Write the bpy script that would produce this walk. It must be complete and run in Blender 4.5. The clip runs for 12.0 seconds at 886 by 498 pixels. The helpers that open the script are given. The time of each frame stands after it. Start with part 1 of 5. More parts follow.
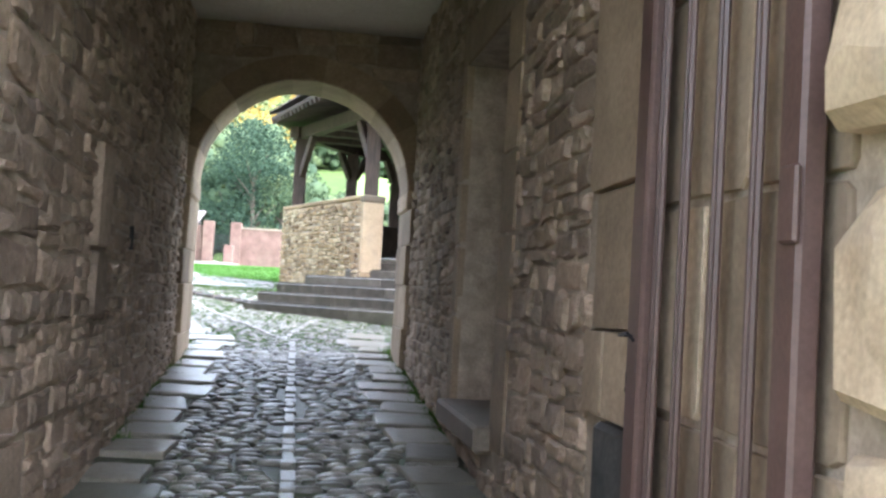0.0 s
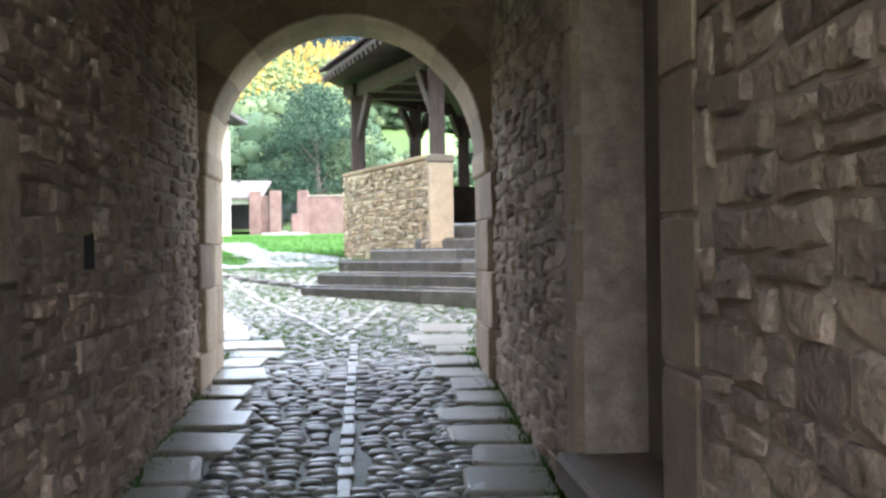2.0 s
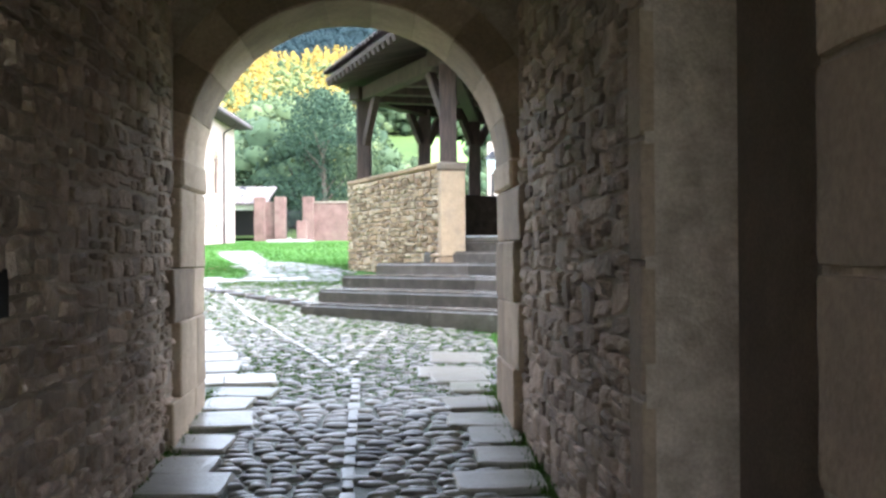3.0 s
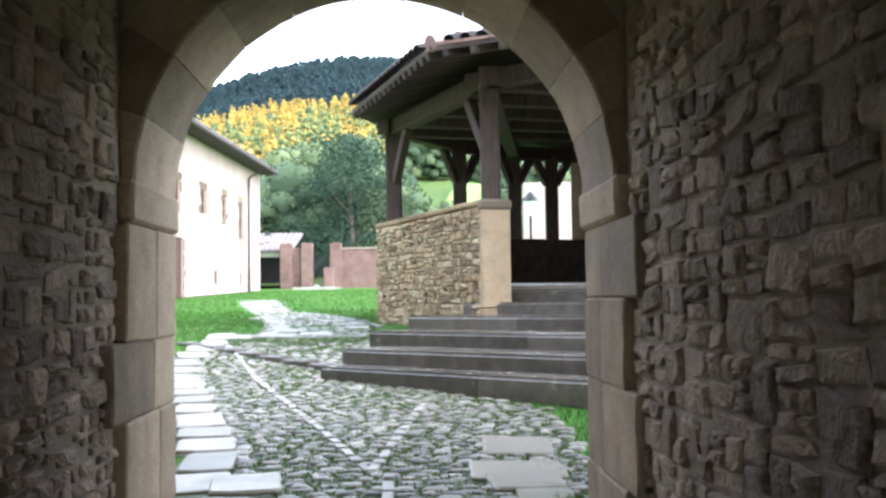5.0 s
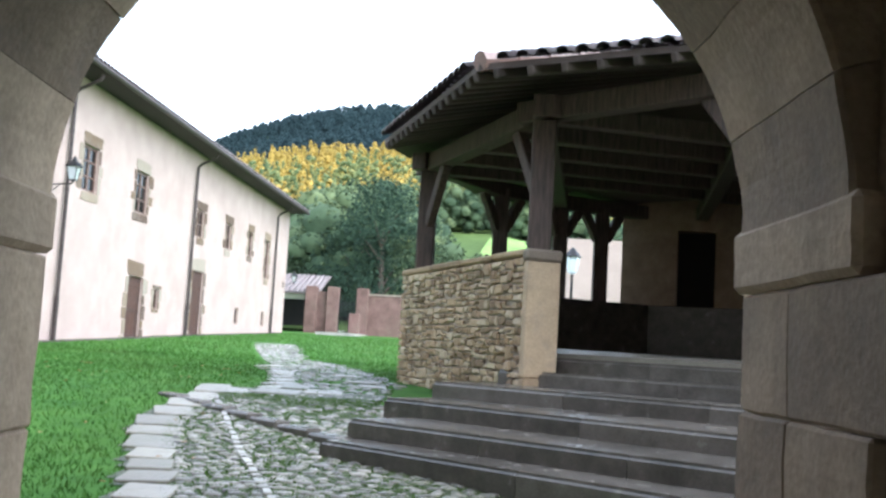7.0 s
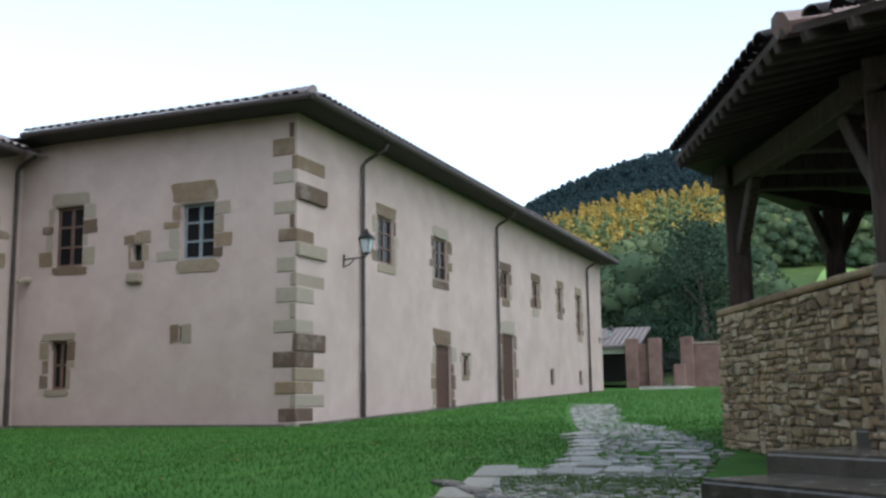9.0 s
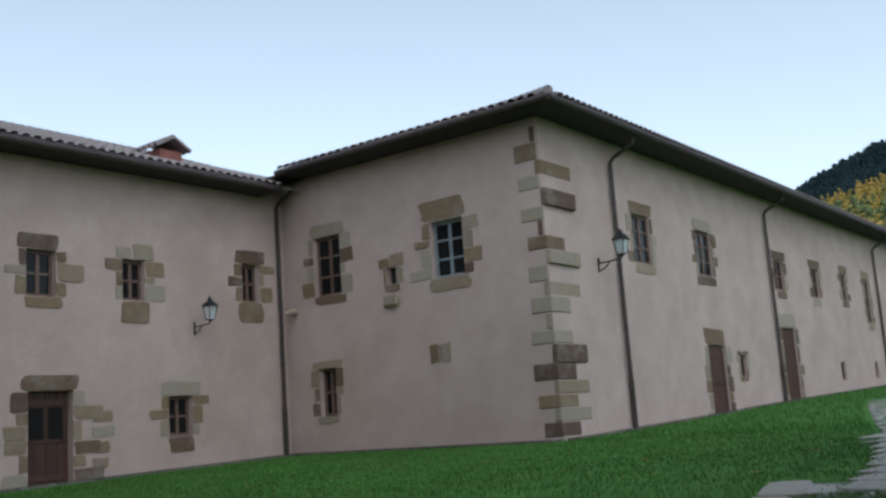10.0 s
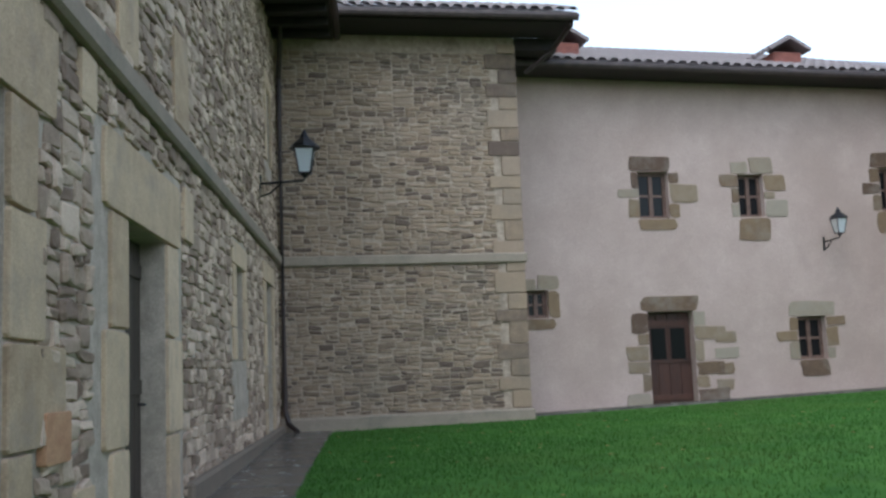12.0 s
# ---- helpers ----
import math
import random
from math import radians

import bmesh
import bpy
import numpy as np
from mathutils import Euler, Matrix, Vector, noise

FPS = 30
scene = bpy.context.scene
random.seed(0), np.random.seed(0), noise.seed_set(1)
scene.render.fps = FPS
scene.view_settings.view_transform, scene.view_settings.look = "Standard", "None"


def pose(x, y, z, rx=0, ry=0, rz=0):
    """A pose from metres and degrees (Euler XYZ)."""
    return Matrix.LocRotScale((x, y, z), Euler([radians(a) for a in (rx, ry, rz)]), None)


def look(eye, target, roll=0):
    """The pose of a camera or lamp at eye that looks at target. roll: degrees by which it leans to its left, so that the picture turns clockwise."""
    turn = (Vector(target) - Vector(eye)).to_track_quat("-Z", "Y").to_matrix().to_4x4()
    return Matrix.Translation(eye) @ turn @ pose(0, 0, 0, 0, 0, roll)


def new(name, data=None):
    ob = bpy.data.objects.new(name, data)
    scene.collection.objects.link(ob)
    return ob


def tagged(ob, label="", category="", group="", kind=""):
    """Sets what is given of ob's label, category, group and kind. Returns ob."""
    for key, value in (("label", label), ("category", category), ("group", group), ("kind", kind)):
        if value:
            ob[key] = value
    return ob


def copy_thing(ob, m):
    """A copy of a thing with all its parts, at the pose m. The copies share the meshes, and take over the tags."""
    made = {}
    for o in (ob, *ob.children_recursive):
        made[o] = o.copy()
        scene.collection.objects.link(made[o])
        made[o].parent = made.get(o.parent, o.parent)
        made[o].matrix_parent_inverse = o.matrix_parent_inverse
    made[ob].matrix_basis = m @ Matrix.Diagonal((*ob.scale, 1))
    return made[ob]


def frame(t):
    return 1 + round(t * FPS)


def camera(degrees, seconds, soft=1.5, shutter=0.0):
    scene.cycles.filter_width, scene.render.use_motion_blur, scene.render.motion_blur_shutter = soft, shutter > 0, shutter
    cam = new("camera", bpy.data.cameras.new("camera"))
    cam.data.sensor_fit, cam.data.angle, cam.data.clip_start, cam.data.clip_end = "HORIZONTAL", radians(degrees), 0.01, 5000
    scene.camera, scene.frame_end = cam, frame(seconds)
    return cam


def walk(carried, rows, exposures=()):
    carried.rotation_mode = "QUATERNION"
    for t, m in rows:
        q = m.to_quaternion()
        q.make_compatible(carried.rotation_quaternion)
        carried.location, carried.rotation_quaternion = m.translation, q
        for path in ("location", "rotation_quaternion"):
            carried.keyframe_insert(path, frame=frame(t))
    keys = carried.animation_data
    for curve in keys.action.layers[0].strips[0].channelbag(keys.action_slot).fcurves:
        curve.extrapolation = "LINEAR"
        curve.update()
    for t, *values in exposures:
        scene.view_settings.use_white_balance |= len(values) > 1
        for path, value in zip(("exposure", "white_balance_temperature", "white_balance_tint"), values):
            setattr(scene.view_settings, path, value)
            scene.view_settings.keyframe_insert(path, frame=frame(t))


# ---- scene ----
cam = camera(47.07, 12.0, soft=2.7)
PATH = [
    (0.0, pose(0.240, -10.233, 0.809, 92.56, -3.23, -4.14)),
    (0.5, pose(0.234, -9.811, 0.926, 89.44, -4.21, -7.52)),
    (1.0, pose(0.237, -9.159, 0.992, 89.02, -0.37, -2.81)),
    (1.5, pose(0.168, -8.595, 1.010, 89.62, 0.14, -1.62)),
    (2.0, pose(0.234, -8.023, 1.060, 89.85, 0.77, -0.01)),
    (2.5, pose(0.201, -7.420, 1.126, 89.76, -0.39, 3.01)),
    (3.0, pose(0.164, -6.920, 1.184, 90.20, 0.37, 0.34)),
    (3.5, pose(0.200, -6.376, 1.225, 93.38, 1.95, 1.82)),
    (5.5, pose(-0.080, -4.310, 1.294, 92.67, 0.24, 2.05)),
    (6.0, pose(-0.064, -3.713, 1.351, 93.66, -0.89, 1.90)),
    (6.5, pose(-0.139, -3.326, 1.350, 95.17, -3.68, 1.49)),
    (8.5, pose(-0.217, -0.945, 1.530, 97.31, 2.16, 16.40)),
    (9.0, pose(-0.232, -0.542, 1.499, 98.40, 0.75, 21.80)),
    (9.5, pose(-0.257, 0.026, 1.537, 99.67, 2.89, 27.10)),
    (10.0, pose(-0.516, 0.488, 1.562, 99.56, 3.98, 37.21)),
    (10.5, pose(-0.639, 1.126, 1.573, 100.03, 2.67, 47.92)),
    (11.0, pose(-0.552, 1.817, 1.643, 100.50, 2.86, 58.52)),
    (11.5, pose(-0.322, 2.256, 1.702, 98.82, 2.18, 67.20)),
    (12.0, pose(-0.365, 2.824, 1.745, 96.69, 2.25, 75.93)),
]
EXPOSURES = [(0.0, 2.85, 6000, 10), (0.5, 2.75, 6000, 10), (1.5, 2.8, 6000, 10), (3.5, 2.6, 6000, 10), (5.5, 2.1, 6050, 8), (6.0, 2.0, 5950, 7), (6.5, 1.75, 5900, 7), (8.5, 0.75, 5750, 4), (9.0, 0.15, 5850, 4), (9.5, -0.25, 5850, 4), (10.5, -0.45, 5700, 0), (11.0, -0.4, 5650, 1), (11.5, -0.18, 5600, 2), (12.0, 0.23, 5700, 4)]
walk(cam, PATH, EXPOSURES)

# ---- light: an overcast autumn sky ----
world = bpy.data.worlds.new("overcast_sky")
scene.world = world
world.use_nodes = True
wn = world.node_tree
wn.nodes.clear()
sky = wn.nodes.new("ShaderNodeTexSky")
sky.sky_type = "NISHITA"
sky.sun_disc = False
sky.sun_elevation = radians(52)
sky.sun_rotation = radians(122)
sky.dust_density = 1.5
sky.air_density = 1.0
soften = wn.nodes.new("ShaderNodeHueSaturation")
soften.inputs["Saturation"].default_value = 0.4
soften.inputs["Value"].default_value = 2.0
bg = wn.nodes.new("ShaderNodeBackground")
bg.inputs["Strength"].default_value = 0.15
wout = wn.nodes.new("ShaderNodeOutputWorld")
wn.links.new(sky.outputs[0], soften.inputs["Color"])
wn.links.new(soften.outputs[0], bg.inputs["Color"])
wn.links.new(bg.outputs[0], wout.inputs["Surface"])
sun_data = bpy.data.lights.new("sun", "SUN")
sun_data.energy = 0.2
sun_data.angle = radians(40)
sun_data.color = (1.0, 0.96, 0.9)
sun = new("sun", sun_data)
sun.matrix_world = look((26.5, -8.5, 40), (0, 8, 0))


# ---- materials ----
def mat(name, c1, c2, scale=6.0, rough=0.85, bump=0.3, fine=60.0, stain=None, stain_scale=0.7, island=0.0, rnd=0.0, metal=0.0, c3=None, stretch=(1, 1, 1), dist=0.01):
    """Two-scale procedural surface: broad patches, fine grain, stains, relief."""
    m = bpy.data.materials.new(name)
    m.use_nodes = True
    nt = m.node_tree
    N = nt.nodes
    b = N["Principled BSDF"]
    tc = N.new("ShaderNodeTexCoord")
    mp = N.new("ShaderNodeMapping")
    mp.inputs["Scale"].default_value = stretch
    geo = N.new("ShaderNodeNewGeometry")
    nt.links.new(geo.outputs["Position"], mp.inputs["Vector"])
    n1 = N.new("ShaderNodeTexNoise")
    n1.inputs["Scale"].default_value = scale
    n1.inputs["Detail"].default_value = 5
    n1.inputs["Roughness"].default_value = 0.62
    n2 = N.new("ShaderNodeTexNoise")
    n2.inputs["Scale"].default_value = fine
    n2.inputs["Detail"].default_value = 4
    for n in (n1, n2):
        nt.links.new(mp.outputs[0], n.inputs["Vector"])
    ramp = N.new("ShaderNodeValToRGB")
    ramp.color_ramp.elements[0].position = 0.32
    ramp.color_ramp.elements[1].position = 0.68
    ramp.color_ramp.elements[0].color = (*c1, 1)
    ramp.color_ramp.elements[1].color = (*c2, 1)
    if c3:
        e = ramp.color_ramp.elements.new(0.5)
        e.color = (*c3, 1)
    fac = n1.outputs["Fac"]
    if island or rnd:
        src = N.new("ShaderNodeObjectInfo").outputs["Random"] if rnd else geo.outputs["Random Per Island"]
        mx = N.new("ShaderNodeMix")
        mx.inputs["Factor"].default_value = rnd or island
        nt.links.new(fac, mx.inputs["A"])
        nt.links.new(src, mx.inputs["B"])
        fac = mx.outputs["Result"]
        ramp.color_ramp.elements[0].position = 0.2
        ramp.color_ramp.elements[-1].position = 0.8
    nt.links.new(fac, ramp.inputs["Fac"])
    col = ramp.outputs["Color"]
    gr = N.new("ShaderNodeMix")
    gr.data_type = "RGBA"
    gr.blend_type = "OVERLAY"
    gr.inputs["Factor"].default_value = 0.35
    nt.links.new(col, gr.inputs["A"])
    nt.links.new(n2.outputs["Fac"], gr.inputs["B"])
    col = gr.outputs["Result"]
    if stain:
        n3 = N.new("ShaderNodeTexNoise")
        n3.inputs["Scale"].default_value = stain_scale
        n3.inputs["Detail"].default_value = 6
        n3.inputs["Roughness"].default_value = 0.7
        nt.links.new(geo.outputs["Position"], n3.inputs["Vector"])
        r3 = N.new("ShaderNodeMapRange")
        r3.inputs["From Min"].default_value = 0.5
        r3.inputs["From Max"].default_value = 0.72
        r3.inputs["To Max"].default_value = 0.75
        nt.links.new(n3.outputs["Fac"], r3.inputs["Value"])
        ms = N.new("ShaderNodeMix")
        ms.data_type = "RGBA"
        nt.links.new(r3.outputs["Result"], ms.inputs["Factor"])
        nt.links.new(col, ms.inputs["A"])
        ms.inputs["B"].default_value = (*stain, 1)
        col = ms.outputs["Result"]
    nt.links.new(col, b.inputs["Base Color"])
    mr = N.new("ShaderNodeMapRange")
    mr.inputs["To Min"].default_value = max(0.05, rough - 0.15)
    mr.inputs["To Max"].default_value = min(1.0, rough + 0.12)
    nt.links.new(n1.outputs["Fac"], mr.inputs["Value"])
    nt.links.new(mr.outputs["Result"], b.inputs["Roughness"])
    b.inputs["Metallic"].default_value = metal
    if bump:
        add = N.new("ShaderNodeMath")
        add.operation = "MULTIPLY_ADD"
        add.inputs[1].default_value = 0.4
        nt.links.new(n2.outputs["Fac"], add.inputs[0])
        nt.links.new(n1.outputs["Fac"], add.inputs[2])
        bp = N.new("ShaderNodeBump")
        bp.inputs["Strength"].default_value = bump
        bp.inputs["Distance"].default_value = dist
        nt.links.new(add.outputs[0], bp.inputs["Height"])
        nt.links.new(bp.outputs[0], b.inputs["Normal"])
    return m


M_RUBBLE = mat("rubble_stone", (0.17, 0.125, 0.095), (0.56, 0.42, 0.31), 13, 0.85, 1.0, 42, (0.2, 0.155, 0.12), 2.2, rnd=0.45, c3=(0.34, 0.25, 0.18), dist=0.035)
M_RUBBLE_J = mat("rubble_stone_rest", (0.17, 0.125, 0.095), (0.56, 0.42, 0.31), 13, 0.85, 1.0, 42, (0.2, 0.155, 0.12), 2.2, island=0.45, c3=(0.34, 0.25, 0.18), dist=0.035)
M_MORTAR = mat("old_lime_mortar", (0.3, 0.24, 0.185), (0.5, 0.4, 0.31), 9, 0.95, 0.9, 70, (0.17, 0.135, 0.1), 1.1)
M_ASHLAR = mat("sandstone_ashlar", (0.17, 0.122, 0.082), (0.5, 0.38, 0.265), 4, 0.85, 0.8, 45, (0.2, 0.148, 0.11), 1.7, rnd=0.4, c3=(0.335, 0.246, 0.166))
M_GREYSTONE = mat("grey_sandstone", (0.17, 0.136, 0.105), (0.34, 0.278, 0.215), 5, 0.85, 0.35, 70, (0.16, 0.15, 0.12), 1.2, rnd=0.5)
M_BAY = mat("bay_masonry", (0.125, 0.088, 0.068), (0.32, 0.24, 0.175), 7, 0.9, 0.9, 50, (0.2, 0.165, 0.13), 0.9, rnd=0.65, c3=(0.34, 0.25, 0.17))
M_BAY_J = mat("bay_masonry_rest", (0.125, 0.088, 0.068), (0.32, 0.24, 0.175), 7, 0.9, 0.9, 50, (0.2, 0.165, 0.13), 0.9, island=0.65, c3=(0.34, 0.25, 0.17))
M_CHURCH = mat("church_masonry", (0.21, 0.145, 0.105), (0.66, 0.52, 0.4), 7, 0.9, 0.8, 50, (0.28, 0.215, 0.17), 1.3, rnd=0.65, c3=(0.44, 0.335, 0.25))
M_CHURCH_J = mat("church_masonry_rest", (0.21, 0.145, 0.105), (0.66, 0.52, 0.4), 7, 0.9, 0.8, 50, (0.28, 0.215, 0.17), 1.3, island=0.65, c3=(0.44, 0.335, 0.25))
M_CHURCHB = mat("church_dressed_stone", (0.34, 0.24, 0.15), (0.7, 0.54, 0.37), 5, 0.88, 0.8, 60, (0.36, 0.29, 0.23), 2.4, rnd=0.4, c3=(0.55, 0.42, 0.28))
M_TAN = mat("orange_tan_stone", (0.42, 0.22, 0.12), (0.55, 0.33, 0.19), 6, 0.88, 0.5, 60)
M_LIME = mat("pale_lime_mortar", (0.36, 0.3, 0.24), (0.54, 0.46, 0.38), 7, 0.95, 0.6, 60, (0.3, 0.26, 0.2), 1.2)
M_WARM = mat("warm_rubble", (0.22, 0.15, 0.09), (0.66, 0.54, 0.38), 7, 0.88, 0.7, 50, (0.24, 0.18, 0.12), 1.6, rnd=0.6, c3=(0.49, 0.345, 0.205), dist=0.02)
M_WARM_J = mat("warm_rubble_rest", (0.22, 0.15, 0.09), (0.66, 0.54, 0.38), 7, 0.88, 0.7, 50, (0.24, 0.18, 0.12), 1.6, island=0.6, c3=(0.49, 0.345, 0.205), dist=0.02)
M_QUOIN = mat("quoin_sandstone", (0.1, 0.062, 0.042), (0.31, 0.262, 0.205), 6, 0.88, 0.8, 60, (0.265, 0.228, 0.188), 1.3, rnd=0.7, c3=(0.21, 0.145, 0.085))
M_PLASTER = mat("pinkish_lime_plaster", (0.4, 0.302, 0.262), (0.475, 0.37, 0.328), 0.9, 0.92, 0.45, 40, (0.36, 0.272, 0.235), 0.5)
M_CEIL = mat("ceiling_plaster", (0.55, 0.5, 0.42), (0.66, 0.6, 0.52), 1.2, 0.92, 0.2, 50)
M_WOOD = mat("dark_timber", (0.04, 0.029, 0.025), (0.13, 0.092, 0.075), 5, 0.75, 0.5, 60, stretch=(6, 6, 0.6))
M_WOODH = mat("dark_timber_boards", (0.04, 0.03, 0.026), (0.105, 0.078, 0.066), 5, 0.8, 0.4, 60, rnd=0.4)
M_GATE = mat("brown_painted_wood", (0.075, 0.042, 0.036), (0.13, 0.075, 0.06), 4, 0.5, 0.25, 70, (0.08, 0.045, 0.04), 2.0)
M_DOOR = mat("brown_door_wood", (0.035, 0.014, 0.009), (0.09, 0.034, 0.02), 4, 0.6, 0.4, 60, stretch=(5, 5, 0.6), rnd=0.3)
M_DOORC = mat("church_door_wood", (0.035, 0.026, 0.02), (0.08, 0.058, 0.042), 4, 0.7, 0.4, 60, stretch=(5, 5, 0.6))
M_FRAMEB = mat("pale_blue_grey_frame", (0.13, 0.145, 0.155), (0.24, 0.26, 0.28), 8, 0.6, 0.2, 60)
M_FRAME = mat("window_frame_wood", (0.085, 0.048, 0.036), (0.165, 0.1, 0.075), 8, 0.6, 0.2, 60)
M_TILE = mat("roof_tile", (0.13, 0.1, 0.1), (0.28, 0.235, 0.235), 4, 0.42, 0.4, 40, (0.24, 0.22, 0.2), 1.3, island=0.5, c3=(0.23, 0.185, 0.18))
M_TILER = mat("red_roof_tile", (0.17, 0.1, 0.08), (0.34, 0.23, 0.2), 5, 0.35, 0.4, 40, (0.4, 0.36, 0.33), 1.6, island=0.5)
M_BRICK = mat("red_brick", (0.17, 0.06, 0.045), (0.28, 0.105, 0.08), 9, 0.85, 0.3, 60)
# Boards darkened almost to black: the shade under the eaves is in the colour
M_EAVE = mat("shade_dark_eave_boards", (0.014, 0.011, 0.01), (0.032, 0.025, 0.022), 4, 0.8, 0.3, 50)
M_COBBLE = mat("cobble_stone", (0.085, 0.08, 0.075), (0.37, 0.345, 0.305), 12, 0.33, 0.5, 60, (0.1, 0.105, 0.065), 1.4, island=0.55, c3=(0.21, 0.195, 0.17))
M_COBBLE_P = mat("cobble_stone_single", (0.085, 0.08, 0.075), (0.37, 0.345, 0.305), 12, 0.33, 0.5, 60, (0.1, 0.105, 0.065), 1.4, rnd=0.55, c3=(0.21, 0.195, 0.17))
M_SLAB = mat("paving_slab", (0.13, 0.12, 0.095), (0.31, 0.28, 0.23), 4, 0.4, 0.5, 60, (0.12, 0.125, 0.07), 1.6, rnd=0.6)
M_LINE = mat("pale_line_stone", (0.17, 0.16, 0.14), (0.36, 0.34, 0.3), 6, 0.4, 0.4, 60, (0.16, 0.16, 0.11), 2.0, rnd=0.5)
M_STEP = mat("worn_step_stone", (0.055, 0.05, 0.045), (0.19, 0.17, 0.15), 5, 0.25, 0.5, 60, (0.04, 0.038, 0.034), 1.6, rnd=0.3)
M_EARTH = mat("damp_earth", (0.035, 0.042, 0.022), (0.085, 0.095, 0.05), 9, 0.6, 0.6, 60, (0.05, 0.1, 0.022), 0.9, dist=0.02)
M_GRASSG = mat("lawn_ground", (0.034, 0.105, 0.017), (0.08, 0.185, 0.036), 1.6, 0.95, 0.2, 50, (0.06, 0.12, 0.02), 0.35, dist=0.03)
M_GRASS = mat("grass_blades", (0.034, 0.085, 0.016), (0.11, 0.205, 0.045), 0.55, 0.8, 0.0, 30, (0.085, 0.12, 0.032), 0.45, island=0.25, c3=(0.052, 0.138, 0.023))
M_MOSS = mat("moss_and_weeds", (0.035, 0.085, 0.015), (0.11, 0.19, 0.04), 5, 0.9, 0.0, 30, island=0.5)
M_IRON = mat("black_iron", (0.012, 0.012, 0.014), (0.03, 0.03, 0.034), 20, 0.45, 0.1, 80, metal=0.6)
M_PIPE = mat("dark_copper_pipe", (0.035, 0.026, 0.024), (0.075, 0.055, 0.05), 6, 0.5, 0.1, 60, metal=0.3)
# Near-black colour stands in for the shade inside openings
M_DARK = mat("painted_interior_shade", (0.01, 0.009, 0.009), (0.02, 0.018, 0.016), 3, 0.9, 0.0)
M_CHARRED = mat("soot_black_stone", (0.03, 0.03, 0.03), (0.09, 0.085, 0.08), 6, 0.9, 0.6, 50)
M_BARK = mat("bark", (0.05, 0.04, 0.03), (0.11, 0.085, 0.065), 9, 0.9, 0.6, 50)
M_LARCH = mat("golden_larch", (0.12, 0.12, 0.04), (0.58, 0.41, 0.12), 0.12, 0.9, 0.0, 2, island=0.3, c3=(0.44, 0.3, 0.07))
M_LEAFG = mat("green_leaves", (0.03, 0.055, 0.034), (0.17, 0.2, 0.09), 0.08, 0.9, 0.0, 2, island=0.35, c3=(0.08, 0.115, 0.06))
M_LEAFD = mat("dark_green_leaves", (0.016, 0.034, 0.024), (0.05, 0.08, 0.048), 0.15, 0.9, 0.0, 2, island=0.5)
M_LEAFY = mat("pale_yellow_green_leaves", (0.08, 0.11, 0.05), (0.31, 0.3, 0.11), 0.06, 0.9, 0.0, 2, island=0.4, c3=(0.15, 0.19, 0.08))
# Pine green shifted to blue: distant haze is mixed into the colour
M_PINE = mat("hazed_dark_pine", (0.018, 0.034, 0.04), (0.038, 0.062, 0.066), 0.02, 0.95, 0.0, 2, island=0.3)
M_HILL = mat("hillside", (0.05, 0.09, 0.03), (0.12, 0.17, 0.05), 0.03, 0.95, 0.0, 1)
M_PASTURE = mat("bright_pasture", (0.16, 0.3, 0.06), (0.26, 0.4, 0.1), 0.08, 0.95, 0.0, 1, (0.36, 0.16, 0.11), 0.07)
M_REDWALL = mat("reddish_garden_wall", (0.11, 0.062, 0.05), (0.21, 0.125, 0.105), 1.5, 0.9, 0.4, 30, (0.2, 0.14, 0.11), 0.6)
M_PATH = mat("wet_path", (0.3, 0.29, 0.27), (0.45, 0.43, 0.4), 2, 0.35, 0.2, 40)
M_WHITEWALL = mat("white_render", (0.62, 0.6, 0.55), (0.74, 0.72, 0.67), 1.2, 0.9, 0.2, 40)

for m in (M_LARCH, M_LEAFG, M_LEAFD, M_LEAFY, M_PINE, M_GRASS, M_MOSS, M_GRASSG, M_HILL):
    m.node_tree.nodes["Principled BSDF"].inputs["Specular IOR Level"].default_value = 0.12

M_GLASS = bpy.data.materials.new("window_glass")
M_GLASS.use_nodes = True
g = M_GLASS.node_tree.nodes["Principled BSDF"]
g.inputs["Base Color"].default_value = (0.012, 0.012, 0.013, 1)
g.inputs["Roughness"].default_value = 0.06
g.inputs["IOR"].default_value = 1.5
g.inputs["Specular IOR Level"].default_value = 0.14
M_LGLASS = bpy.data.materials.new("frosted_lantern_glass")
M_LGLASS.use_nodes = True
g = M_LGLASS.node_tree.nodes["Principled BSDF"]
g.inputs["Base Color"].default_value = (0.75, 0.8, 0.82, 1)
g.inputs["Roughness"].default_value = 0.3
g.inputs["Transmission Weight"].default_value = 0.5


# ---- building helpers ----
def finish(ob_name, bm, material, smooth=False):
    me = bpy.data.meshes.new(ob_name)
    bm.to_mesh(me)
    bm.free()
    me.materials.append(material)
    if smooth:
        me.polygons.foreach_set("use_smooth", [True] * len(me.polygons))
    return me


def part(name, bm, material, parent=None, label="", m=None, smooth=False):
    me = bm if isinstance(bm, bpy.types.Mesh) else finish(name, bm, material, smooth)
    ob = new(name, me)
    if parent is not None:
        ob.parent = parent
    if m is not None:
        ob.matrix_basis = m
    if label:
        tagged(ob, label)
    return ob


def thing(name, label, category, m=None, group="", kind=""):
    ob = new(name)
    if m is not None:
        ob.matrix_basis = m
    return tagged(ob, label, category, group, kind)


